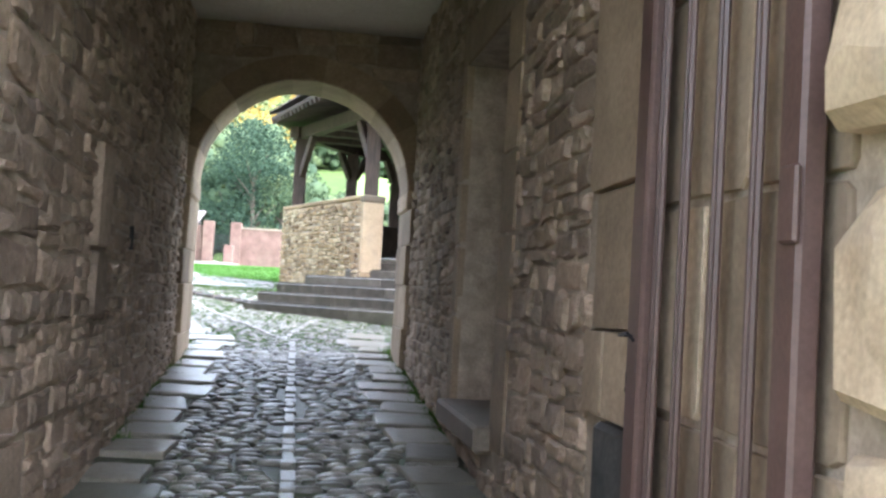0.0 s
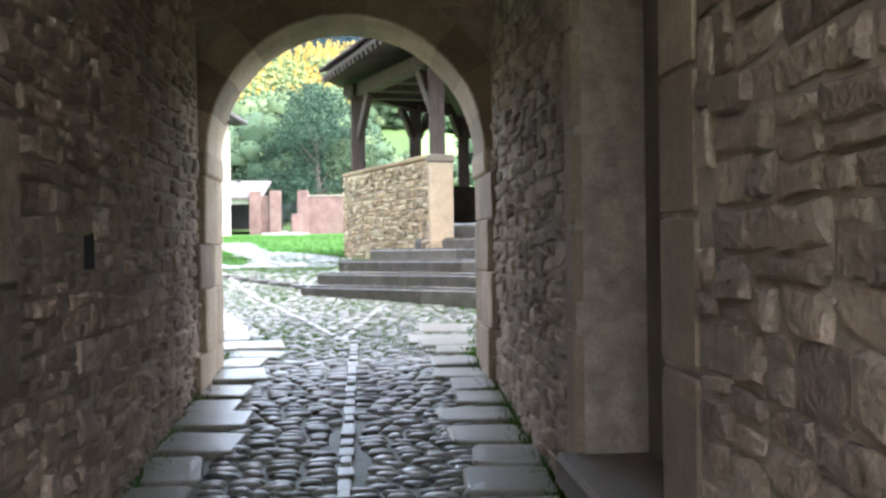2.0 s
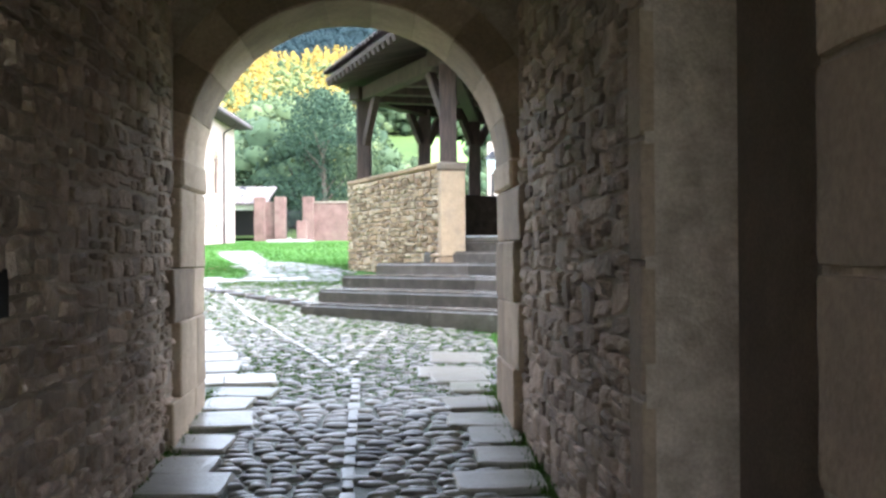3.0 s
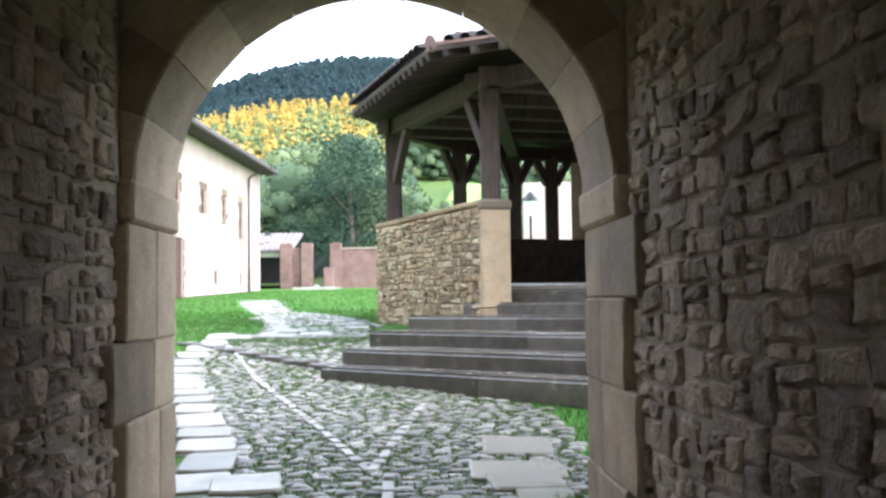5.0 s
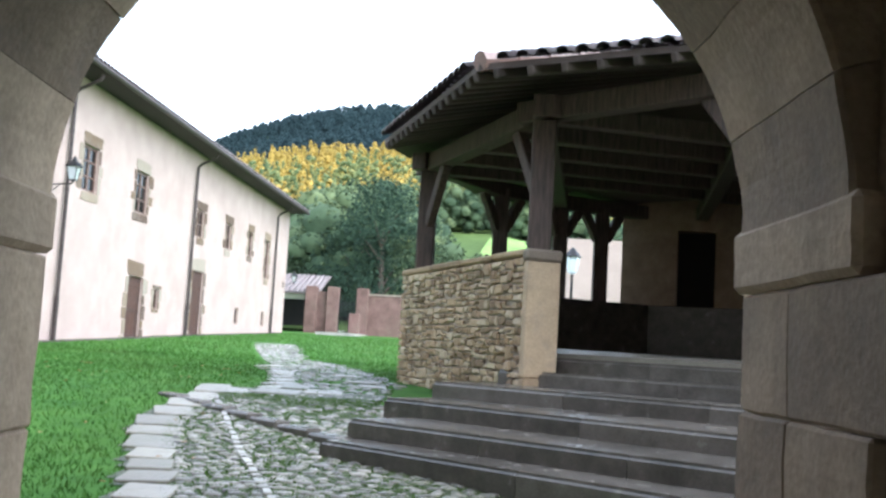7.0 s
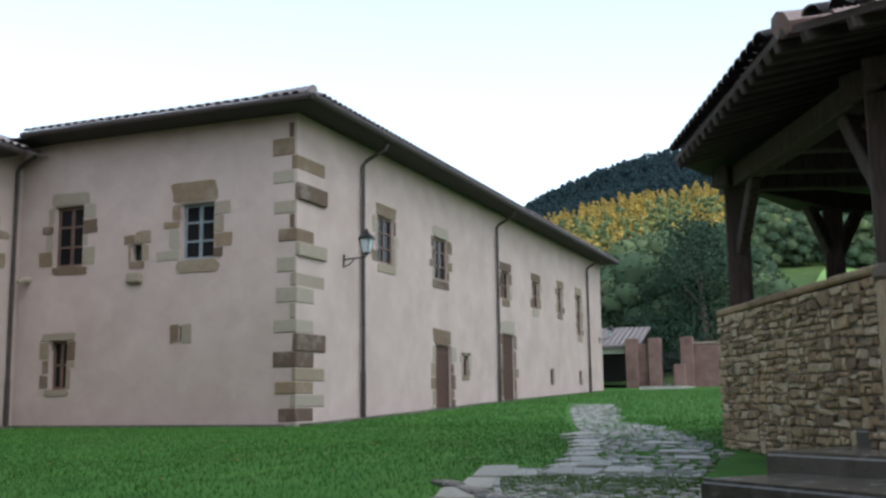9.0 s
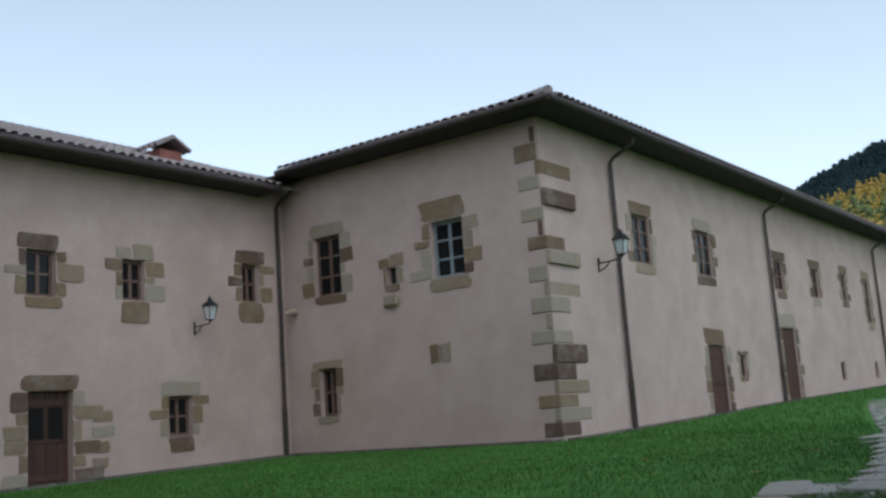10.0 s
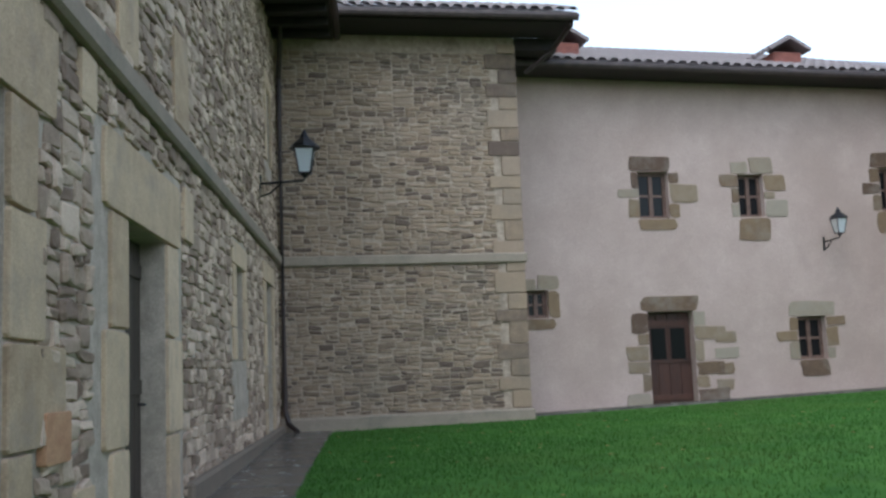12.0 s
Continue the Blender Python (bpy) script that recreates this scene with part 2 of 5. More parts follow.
def box(bm, x0, x1, y0, y1, z0, z1, bevel=0.0, m=None):
    r = bmesh.ops.create_cube(bm, size=1)
    for v in r["verts"]:
        v.co = Vector((x0 + (v.co.x + 0.5) * (x1 - x0), y0 + (v.co.y + 0.5) * (y1 - y0), z0 + (v.co.z + 0.5) * (z1 - z0)))
    if bevel:
        es = list({e for v in r["verts"] for e in v.link_edges})
        r2 = bmesh.ops.bevel(bm, geom=es, offset=bevel, segments=1, affect="EDGES")
        if m is not None:
            bmesh.ops.transform(bm, matrix=m, verts=r2["verts"])
    elif m is not None:
        bmesh.ops.transform(bm, matrix=m, verts=r["verts"])
    return bm


def bx(*a, **k):
    return box(bmesh.new(), *a, **k)


def tube(bm, pts, r, n=8):
    """A round bar along points."""
    pts = [Vector(p) for p in pts]
    rings = []
    for i, p in enumerate(pts):
        d = (pts[min(i + 1, len(pts) - 1)] - pts[max(i - 1, 0)]).normalized()
        q = d.to_track_quat("Z", "Y")
        rr = r[i] if isinstance(r, (list, tuple)) else r
        rings.append([bm.verts.new(p + q @ Vector((rr * math.cos(6.2832 * k / n), rr * math.sin(6.2832 * k / n), 0))) for k in range(n)])
    for a, b in zip(rings, rings[1:]):
        for k in range(n):
            bm.faces.new((a[k], a[(k + 1) % n], b[(k + 1) % n], b[k]))
    bm.faces.new(rings[0][::-1])
    bm.faces.new(rings[-1])
    return bm


def beam(bm, a, b, w, h):
    """A squared timber from a to b."""
    a, b = Vector(a), Vector(b)
    q = (b - a).to_track_quat("X", "Z").to_matrix().to_4x4()
    L = (b - a).length
    return box(bm, 0, L, -w / 2, w / 2, -h / 2, h / 2, 0.015, Matrix.Translation(a) @ q)


def holed_wall(x0, x1, z0, z1, holes, t, y0=0.0):
    """A wall whose front is at y0 and back at y0 + t, with rectangular openings right through."""
    bm = bmesh.new()
    xs = sorted({x0, x1, *[h[0] for h in holes], *[h[1] for h in holes]})
    zs = sorted({z0, z1, *[h[2] for h in holes], *[h[3] for h in holes]})
    cache = {}

    def v(x, y, z):
        k = (round(x, 4), round(y, 4), round(z, 4))
        if k not in cache:
            cache[k] = bm.verts.new((x, y, z))
        return cache[k]

    def solid(i, k):
        if not (0 <= i < len(xs) - 1 and 0 <= k < len(zs) - 1):
            return False
        cx, cz = (xs[i] + xs[i + 1]) / 2, (zs[k] + zs[k + 1]) / 2
        return not any(h[0] < cx < h[1] and h[2] < cz < h[3] for h in holes)

    ya, yb = y0, y0 + t
    for i in range(len(xs) - 1):
        for k in range(len(zs) - 1):
            if not solid(i, k):
                continue
            a, b, c, d = xs[i], xs[i + 1], zs[k], zs[k + 1]
            bm.faces.new((v(a, ya, c), v(b, ya, c), v(b, ya, d), v(a, ya, d)))
            bm.faces.new((v(a, yb, d), v(b, yb, d), v(b, yb, c), v(a, yb, c)))
            if not solid(i - 1, k):
                bm.faces.new((v(a, yb, c), v(a, ya, c), v(a, ya, d), v(a, yb, d)))
            if not solid(i + 1, k):
                bm.faces.new((v(b, ya, c), v(b, yb, c), v(b, yb, d), v(b, ya, d)))
            if not solid(i, k - 1):
                bm.faces.new((v(a, yb, c), v(b, yb, c), v(b, ya, c), v(a, ya, c)))
            if not solid(i, k + 1):
                bm.faces.new((v(a, ya, d), v(b, ya, d), v(b, yb, d), v(a, yb, d)))
    return bm


def unit_stone(rng, rough=0.1, cut=0.1, flat=0.02, soft=0.045):
    """Vertices and faces of one stone in a unit cell: face towards -y, back at y = 0."""
    ring = []
    for k, (cx, cz) in enumerate(((-1, -1), (1, -1), (1, 1), (-1, 1))):
        nx, nz = ((1, -1), (1, 1), (-1, 1), (-1, -1))[k]
        c = rng.uniform(0.02, cut)
        d = rng.uniform(0.02, cut)
        px, pz = cx * (0.495 - rng.uniform(0, rough) * 0.6), cz * (0.495 - rng.uniform(0, rough) * 0.6)
        if k % 2 == 0:
            ring += [(px, pz - cz * c), (px - cx * d, pz)]
        else:
            ring += [(px - cx * d, pz), (px, pz - cz * c)]
        ex, ez = ((0, -0.495), (0.495, 0), (0, 0.495), (-0.495, 0))[k]
        ring.append((ex * (1 - rng.uniform(0, rough)) + (0 if ex else rng.uniform(-0.15, 0.15)), ez * (1 - rng.uniform(0, rough)) + (0 if ez else rng.uniform(-0.15, 0.15))))
    ring = sorted(ring, key=lambda p: math.atan2(p[1], p[0]))
    n = len(ring)
    vs, fs = [], []
    for inset, y in ((0.0, 0.35), (0.0, -0.72), (soft, -0.96)):
        for x, z in ring:
            k = 1 - inset * rng.uniform(0.7, 1.5)
            vs.append((x * k, y * (1 + rng.uniform(-flat, flat)), z * k))
    for x, z in ring[::2]:
        vs.append((x * 0.6, -1.0 - rng.uniform(-flat, flat), z * 0.6))
    h = n // 2
    for r in range(2):
        for k in range(n):
            fs.append((r * n + k, r * n + (k + 1) % n, (r + 1) * n + (k + 1) % n, (r + 1) * n + k))
    for k in range(h):
        a, b, c = 2 * n + 2 * k, 2 * n + (2 * k + 1) % n, 2 * n + (2 * k + 2) % n
        p, q = 3 * n + k, 3 * n + (k + 1) % h
        fs.append((a, b, p))
        fs.append((b, c, q, p))
    fs.append(tuple(3 * n + k for k in range(h)))
    return vs, fs


def stone_set(seed, count=12, rough=0.1, cut=0.12, flat=0.06, soft=0.045):
    rng = random.Random(seed)
    return [unit_stone(rng, rough, cut, flat, soft) for _ in range(count)]


def cobble(rng, n=8):
    """A rounded floor stone, its top towards -y."""
    vs, fs = [], []
    for inset, y in ((0.0, 0.35), (0.0, -0.45), (0.2, -0.88)):
        for k in range(n):
            a = 6.2832 * (k + 0.5) / n
            c, s = math.cos(a), math.sin(a)
            e = (abs(c) ** 3 + abs(s) ** 3) ** (-1 / 3) * 0.49
            j = vs[k] if inset or y < 0 else None
            x, z = (j[0], j[2]) if j else (c * e * rng.uniform(0.86, 1), s * e * rng.uniform(0.86, 1))
            vs.append((x * (1 - inset), y * rng.uniform(0.9, 1.1), z * (1 - inset)))
    vs.append((rng.uniform(-0.1, 0.1), -1.0, rng.uniform(-0.1, 0.1)))
    for r in range(2):
        for k in range(n):
            fs.append((r * n + k, r * n + (k + 1) % n, (r + 1) * n + (k + 1) % n, (r + 1) * n + k))
    for k in range(n):
        fs.append((2 * n + k, 2 * n + (k + 1) % n, 3 * n))
    return vs, fs


def hewn_stone(rng):
    """One roughly hewn rubble stone in a unit cell: uneven outline, tilted and broken face towards -y."""
    ring = []
    for cx, cz, ex, ez in ((-1, -1, 0, -1), (1, -1, 1, 0), (1, 1, 0, 1), (-1, 1, -1, 0)):
        c = rng.uniform(0, 0.26) if rng.random() < 0.45 else rng.uniform(0, 0.09)
        ring.append((cx * (0.5 - c * rng.uniform(0.3, 1)), cz * (0.5 - c * rng.uniform(0.3, 1))))
        j = rng.uniform(-0.26, 0.26)
        k = 0.5 - rng.uniform(-0.03, 0.09)
        ring.append((ex * k if ex else j, ez * k if ez else j))
    ring.sort(key=lambda p: math.atan2(p[1], p[0]))
    tx, tz = rng.uniform(-0.45, 0.45), rng.uniform(-0.3, 0.5)
    vs, fs = [], []
    for k, y, f in ((1.0, 0.35, 0.0), (1.0, -0.4, 0.12), (0.86, -0.85, 0.2)):
        for x, z in ring:
            q = k * (1 + rng.uniform(-0.06, 0.05)) if f else k
            vs.append((x * q, y + (rng.uniform(-f, f) + tx * x + tz * z if f else 0), z * q))
    for x, z in ring[::2]:
        x, z = x * rng.uniform(0.3, 0.65), z * rng.uniform(0.3, 0.65)
        vs.append((x, -1.0 + rng.uniform(-0.2, 0.2) + tx * x + tz * z, z))
    for r in range(2):
        for k in range(8):
            fs.append((r * 8 + k, r * 8 + (k + 1) % 8, (r + 1) * 8 + (k + 1) % 8, (r + 1) * 8 + k))
    for k in range(4):
        a, b, c = 16 + 2 * k, 16 + (2 * k + 1) % 8, 16 + (2 * k + 2) % 8
        fs += [(a, b, 24 + k), (b, c, 24 + (k + 1) % 4), (b, 24 + (k + 1) % 4, 24 + k)]
    fs += [(24, 25, 26), (24, 26, 27)]
    return vs, fs


HR = random.Random(3)
STONES = [hewn_stone(HR) for _ in range(40)]
BLOCKS = stone_set(5, 10, 0.035, 0.05, 0.03, 0.012)
QBLOCKS = stone_set(6, 20, 0.15, 0.1, 0.06, 0.015)
CR = random.Random(9)
COBBLES = [cobble(CR) for _ in range(12)]


def set_meshes(shapes, material, name, smooth=False):
    out = []
    for vs, fs in shapes:
        me = bpy.data.meshes.new(name)
        me.from_pydata(vs, [], fs)
        me.materials.append(material)
        if smooth:
            me.polygons.foreach_set("use_smooth", [True] * len(me.polygons))
        out.append(me)
    return out


def split(rng, x0, x1, z0, z1, w, h, out):
    """Cut a rectangle into uneven cells of about w by h."""
    W, H = x1 - x0, z1 - z0
    if W <= w * rng.uniform(0.9, 2.4) and H <= h * rng.uniform(0.9, 2.3):
        out.append((x0, x1, z0, z1))
        return
    f = rng.uniform(0.28, 0.72)
    if H / h > W / w * 0.9:
        m = z0 + H * f
        split(rng, x0, x1, z0, m, w, h, out)
        split(rng, x0, x1, m, z1, w, h, out)
    else:
        m = x0 + W * f
        split(rng, x0, m, z0, z1, w, h, out)
        split(rng, m, x1, z0, z1, w, h, out)


def lay(parent, cells, shapes, meshes, joined_mat, depth, near, seed, name="stone", gap=0.005, holes=(), rest="stone_rest"):
    """Set a stone in each cell: those in the stretch near as parts, the others joined in one mesh."""
    rng = random.Random(seed)
    V, F = [], []
    count = 0
    for c in cells:
        x0, x1, z0, z1 = c
        cx, cz = (x0 + x1) / 2, (z0 + z1) / 2
        if any(h[0] < cx < h[1] and h[2] < cz < h[3] for h in holes):
            continue
        for h in holes:
            if h[2] < cz < h[3]:
                if h[0] < x1 < h[1] and x0 < h[0]:
                    x1 = h[0]
                if h[0] < x0 < h[1] and x1 > h[1]:
                    x0 = h[1]
            if h[0] < cx < h[1]:
                if h[2] < z1 < h[3] and z0 < h[2]:
                    z1 = h[2]
                if h[2] < z0 < h[3] and z1 > h[3]:
                    z0 = h[3]
        sx, sz = x1 - x0 - gap, z1 - z0 - gap
        if sx < 0.03 or sz < 0.025:
            continue
        cx, cz = (x0 + x1) / 2, (z0 + z1) / 2
        d = depth * rng.uniform(0.45, 1.5)
        k = rng.randrange(len(shapes))
        fx, fz = rng.choice((1, -1)), rng.choice((1, -1))
        tilt = rng.uniform(-6, 6)
        m = pose(cx, 0, cz, 0, tilt, 0) @ Matrix.Diagonal((sx * 1.02, d, sz * 1.02, 1))
        if fx * fz < 0:
            m = m @ pose(0, 0, 0, 0, 180, 0)
        if count < 290 and near and near[0] < cx < near[1] and near[2] < cz < near[3]:
            ob = new(name, meshes[k])
            ob.parent = parent
            ob.matrix_basis = Matrix.LocRotScale(m.translation, Euler((0, radians(tilt + (180 if fx * fz < 0 else 0)), 0)), (sx * 1.02, d, sz * 1.02))
            count += 1
        else:
            vs, fs = shapes[k]
            o = len(V)
            V += [tuple(m @ Vector(p)) for p in vs]
            F += [tuple(o + i for i in f) for f in fs]
    if V:
        me = bpy.data.meshes.new(rest)
        me.from_pydata(V, [], F)
        me.materials.append(joined_mat)
        ob = new(rest, me)
        ob.parent = parent
        tagged(ob, kind="stuff")
    return count


ME_RUBBLE = set_meshes(STONES, M_RUBBLE, "rubble")
ME_WARM = set_meshes(STONES, M_WARM, "warm_rubble")
ME_BAY = set_meshes(STONES, M_BAY, "bay_stone")
ME_CHURCH = set_meshes(STONES, M_CHURCH, "church_stone")
ME_ASH = set_meshes(BLOCKS, M_ASHLAR, "ashlar_block")
ME_GREY = set_meshes(BLOCKS, M_GREYSTONE, "grey_block")
ME_CHURCHB = set_meshes(BLOCKS, M_CHURCHB, "church_block")
ME_BAYB = set_meshes(BLOCKS, M_BAY, "bay_block")
ME_DARKB = set_meshes(BLOCKS, M_RUBBLE, "large_rubble")
ME_GATEQ = set_meshes(STONES[:12], M_CHURCHB, "gate_quoin")
ME_QUOIN = set_meshes(QBLOCKS, M_QUOIN, "quoin_block")


def block(parent, name, meshes, x0, x1, z0, z1, depth, rng, y=0.0, tilt=1.0):
    """One dressed stone, its face standing depth in front of y."""
    ob = new(name, meshes[rng.randrange(len(meshes))])
    ob.parent = parent
    ob.matrix_basis = Matrix.LocRotScale(((x0 + x1) / 2, y, (z0 + z1) / 2), Euler((0, radians(rng.uniform(-tilt, tilt)), 0)), (x1 - x0, depth, z1 - z0))
    return ob


# ---- ground: one sheet to the horizon ----
PROFILE = ((-60, -1.9), (-14, -0.95), (-8, -0.5), (0, 0.1), (3, 0.26), (6, 0.38), (8, 0.58), (10, 0.76), (12, 0.84), (20, 0.95), (30, 1.24), (36, 1.42), (51, 1.8), (70, 2.3), (400, 2.6))


def ground_z(x, y):
    z = float(np.interp(y, [p[0] for p in PROFILE], [p[1] for p in PROFILE]))
    if x < -4:
        k = min(1.0, (-4 - x) / 6)
        z2 = float(np.interp(y, (-60, 0, 2, 5, 10, 20, 30), (-1.9, 0.3, 0.5, 0.66, 0.72, 0.93, 1.22)))
        if y < 30:
            z = z * (1 - k) + z2 * k
    return z


def sheet(xs, ys, dz=0.0, inside=None):
    bm = bmesh.new()
    g = [[bm.verts.new((x, y, ground_z(x, y) + dz)) for x in xs] for y in ys]
    for j in range(len(ys) - 1):
        for i in range(len(xs) - 1):
            cx, cy = (xs[i] + xs[i + 1]) / 2, (ys[j] + ys[j + 1]) / 2
            if inside is None or inside(cx, cy):
                bm.faces.new((g[j][i], g[j][i + 1], g[j + 1][i + 1], g[j + 1][i]))
    for v in [v for v in bm.verts if not v.link_faces]:
        bm.verts.remove(v)
    return bm


far = [-3000, -900, -300, -120, -60, -40]
XS = far + [x * 0.5 for x in range(-60, 31)] + [20, 30, 60, 150, 400, 3000]
YS = [-3000, -300, -60, -30] + [y * 0.5 for y in range(-28, 61)] + [33, 36, 40, 45, 51, 60, 70, 100, 200, 400, 3000]
ground = part("ground", sheet(XS, YS), M_GRASSG)
tagged(ground, "green lawn ground reaching to the hills", "ground", kind="structure")


def path_side(y):
    """Left and right edge of the paved way that leads out of the arch."""
    left = float(np.interp(y, (0, 1.5, 3, 7.2, 9.9, 10.3, 15.5, 20, 25, 32), (-1.75, -1.95, -2.4, -3.8, -3.95, -3.05, -4.4, -5.7, -7.1, -8.9)))
    right = float(np.interp(y, (0, 3, 4, 6, 9.2, 12.2, 16.3, 19, 21, 24.5, 27.5, 33), (0.7, 0.55, 0.45, -1.2, -1.6, -1.7, -2.9, -3.8, -4.85, -5.7, -6.3, -7.7)))
    return left, right


def paved(x, y):
    if -14 < y < 0.2:
        return -2.2 < x < 2.2
    if not 0 <= y < 32:
        return False
    a, b = path_side(y)
    return a < x < b


bed_x = [x * 0.125 for x in range(-72, 20)]
bed_y = [y * 0.25 for y in range(-56, 41)]
bed = part("path_bed", sheet(bed_x, bed_y, 0.012, paved), M_EARTH)
tagged(bed, "damp earth and moss bed between the cobbles", "path", kind="structure")

# ---- the gate passage, in its own frame: x across, y along ----
PM = pose(-0.5, 0, 0, 0, 0, 4.3)
HALF = 1.06
CEIL = 3.25


def passage_floor(u):
    return ground_z(-0.5 - 0.075 * u, u)


NICHE = (3.58, 4.93, 0.12, 2.35)
wr_m = PM @ pose(HALF, 0, 0, 0, 0, -90)
wl_m = PM @ pose(-HALF, 0, 0, 0, 0, 90)
wall_right = part("wall_passage_right", holed_wall(0.66, 8.9, -1.3, CEIL, [NICHE], 0.6), M_MORTAR, m=wr_m)
tagged(wall_right, "brown rubble stone passage wall with a blocked niche", "wall", kind="structure")
part("niche_back", bx(NICHE[0] - 0.1, NICHE[1] + 0.1, 0.32, 0.38, NICHE[2] - 0.1, NICHE[3] + 0.1), M_GREYSTONE, wall_right, "smooth grey stone back of the niche")
part("niche_sill", bx(NICHE[0] - 0.04, NICHE[1] + 0.04, -0.1, 0.34, NICHE[2] - 0.14, NICHE[2] + 0.005, 0.02), M_GREYSTONE, wall_right, "worn stone ledge")
wall_left = part("wall_passage_left", bx(-8.9, -0.66, 0, 0.6, -1.3, CEIL), M_MORTAR, m=wl_m)
tagged(wall_left, "dark rubble stone passage wall", "wall", kind="structure")
ceiling = part("ceiling", bx(-HALF - 0.6, HALF + 0.6, -8.9, -0.1, CEIL, CEIL + 0.3), M_CEIL, m=PM)
tagged(ceiling, "flat cream plastered passage ceiling", "ceiling", kind="structure")
wall_back = part("wall_gatehouse_front", holed_wall(-7.0, 7.0, -1.8, 7.5, [(-HALF - 0.02, HALF + 0.02, -1.9, 3.2)], 0.5), M_MORTAR, m=PM @ pose(0, -9.4, 0))
tagged(wall_back, "outer front of the gatehouse with its open entrance", "wall", kind="structure")
# Added unseen wall: trims sky light entering the passage, bounces some back
opposite = part("wall_opposite", bx(-14, 14, 0, 0.6, -2.4, 4.6), M_LIME, m=PM @ pose(0, -23, 0))
tagged(opposite, "added unseen wall that limits the light through the entrance", "wall", kind="structure")
gate_roof = part("gatehouse_roof", bx(-7.2, 9.2, -9.8, 0.6, 7.5, 7.7), M_TILE, m=PM)
tagged(gate_roof, "tiled roof over the gatehouse", "roof", kind="structure")

# end wall with the round arch
OPEN, SPRING = 1.0, 1.75
arch_bm = bmesh.new()
outline = [(-6.0, -1.2), (-OPEN - 0.02, -1.2), (-OPEN - 0.02, SPRING)]
SEG = 24
for k in range(1, SEG):
    a = math.pi - math.pi * k / SEG
    outline.append(((OPEN + 0.02) * math.cos(a), SPRING + (OPEN + 0.02) * math.sin(a)))
outline += [(OPEN + 0.02, SPRING), (OPEN + 0.02, -1.2), (9.0, -1.2), (9.0, 7.5), (-6.0, 7.5)]
fr = [arch_bm.verts.new((x, -0.64, z)) for x, z in outline]
bk = [arch_bm.verts.new((x, 0.07, z)) for x, z in outline]
arch_bm.faces.new(fr)
arch_bm.faces.new(bk[::-1])
for i in range(len(outline)):
    j = (i + 1) % len(outline)
    arch_bm.faces.new((fr[j], fr[i], bk[i], bk[j]))
bmesh.ops.recalc_face_normals(arch_bm, faces=arch_bm.faces)
wall_arch = part("wall_arch", arch_bm, M_MORTAR, m=PM)
tagged(wall_arch, "thick stone wall with a round archway", "wall", kind="structure")
rng = random.Random(21)
arch = thing("stone_arch", "round arch of pale sandstone voussoirs on moulded imposts", "arch", PM)


def voussoir(a0, a1, r0, r1, y0, y1):
    bm = bmesh.new()
    n = 4
    rows = []
    g = 0.0016
    for k in range(n + 1):
        a = a0 + g + (a1 - a0 - 2 * g) * k / n
        c, s = math.cos(a), math.sin(a)
        rows.append([bm.verts.new((r * c, y, SPRING + r * s)) for r, y in ((r0 + 0.012, y0), (r0, y0 + 0.012), (r0, y1 - 0.012), (r0 + 0.012, y1), (r1, y1), (r1, y0))])
    for A, B in zip(rows, rows[1:]):
        for i in range(6):
            bm.faces.new((A[i], A[(i + 1) % 6], B[(i + 1) % 6], B[i]))
    bm.faces.new(rows[0][::-1])
    bm.faces.new(rows[-1])
    bmesh.ops.recalc_face_normals(bm, faces=bm.faces)
    return bm


NV = 11
for k in range(NV):
    part("voussoir", voussoir(math.pi * k / NV, math.pi * (k + 1) / NV, OPEN - 0.002 * (k % 3), OPEN + 0.235, -0.665 - 0.004 * (k % 2), 0.11), M_ASHLAR, arch)
for s in (-1, 1):
    z = -0.35
    k = 0 if s < 0 else 1
    while z < 1.57:
        h = min(rng.uniform(0.26, 0.5), 1.585 - z)
        if 1.585 - z - h < 0.15:
            h = 1.585 - z
        x0, x1 = sorted((s * (OPEN + 0.006 * (k % 2)), s * (HALF + 0.08)))
        mid = rng.uniform(-0.3, -0.12)
        near = -0.72 - (0.24 if k % 2 else 0.04) * rng.uniform(0.8, 1.2)
        bm = bx(x0, x1, near, mid - 0.002, z + 0.0015, z + h - 0.0015, 0.009)
        part("jamb_stone", bm, M_ASHLAR, arch)
        bm = bx(x0 + 0.004 * s, x1, mid + 0.002, 0.115, z + 0.0015, z + h - 0.0015, 0.009)
        part("jamb_stone", bm, M_ASHLAR, arch)
        z += h
        k += 1
    x0, x1 = sorted((s * (OPEN - 0.01), s * (HALF + 0.08)))
    part("impost", bx(x0, x1, -0.71, 0.15, 1.588, SPRING + 0.02, 0.018), M_ASHLAR, arch, "projecting impost block")

for ob in arch.children:
    bm = bmesh.new()
    bm.from_mesh(ob.data)
    bmesh.ops.subdivide_edges(bm, edges=[e for e in bm.edges if e.calc_length() > 0.08], cuts=3, use_grid_fill=True)
    for v in bm.verts:
        p = v.co * 7
        v.co += noise.noise_vector(p) * 0.006 + noise.noise_vector(p * 4) * 0.003
    bm.to_mesh(ob.data)
    bm.free()

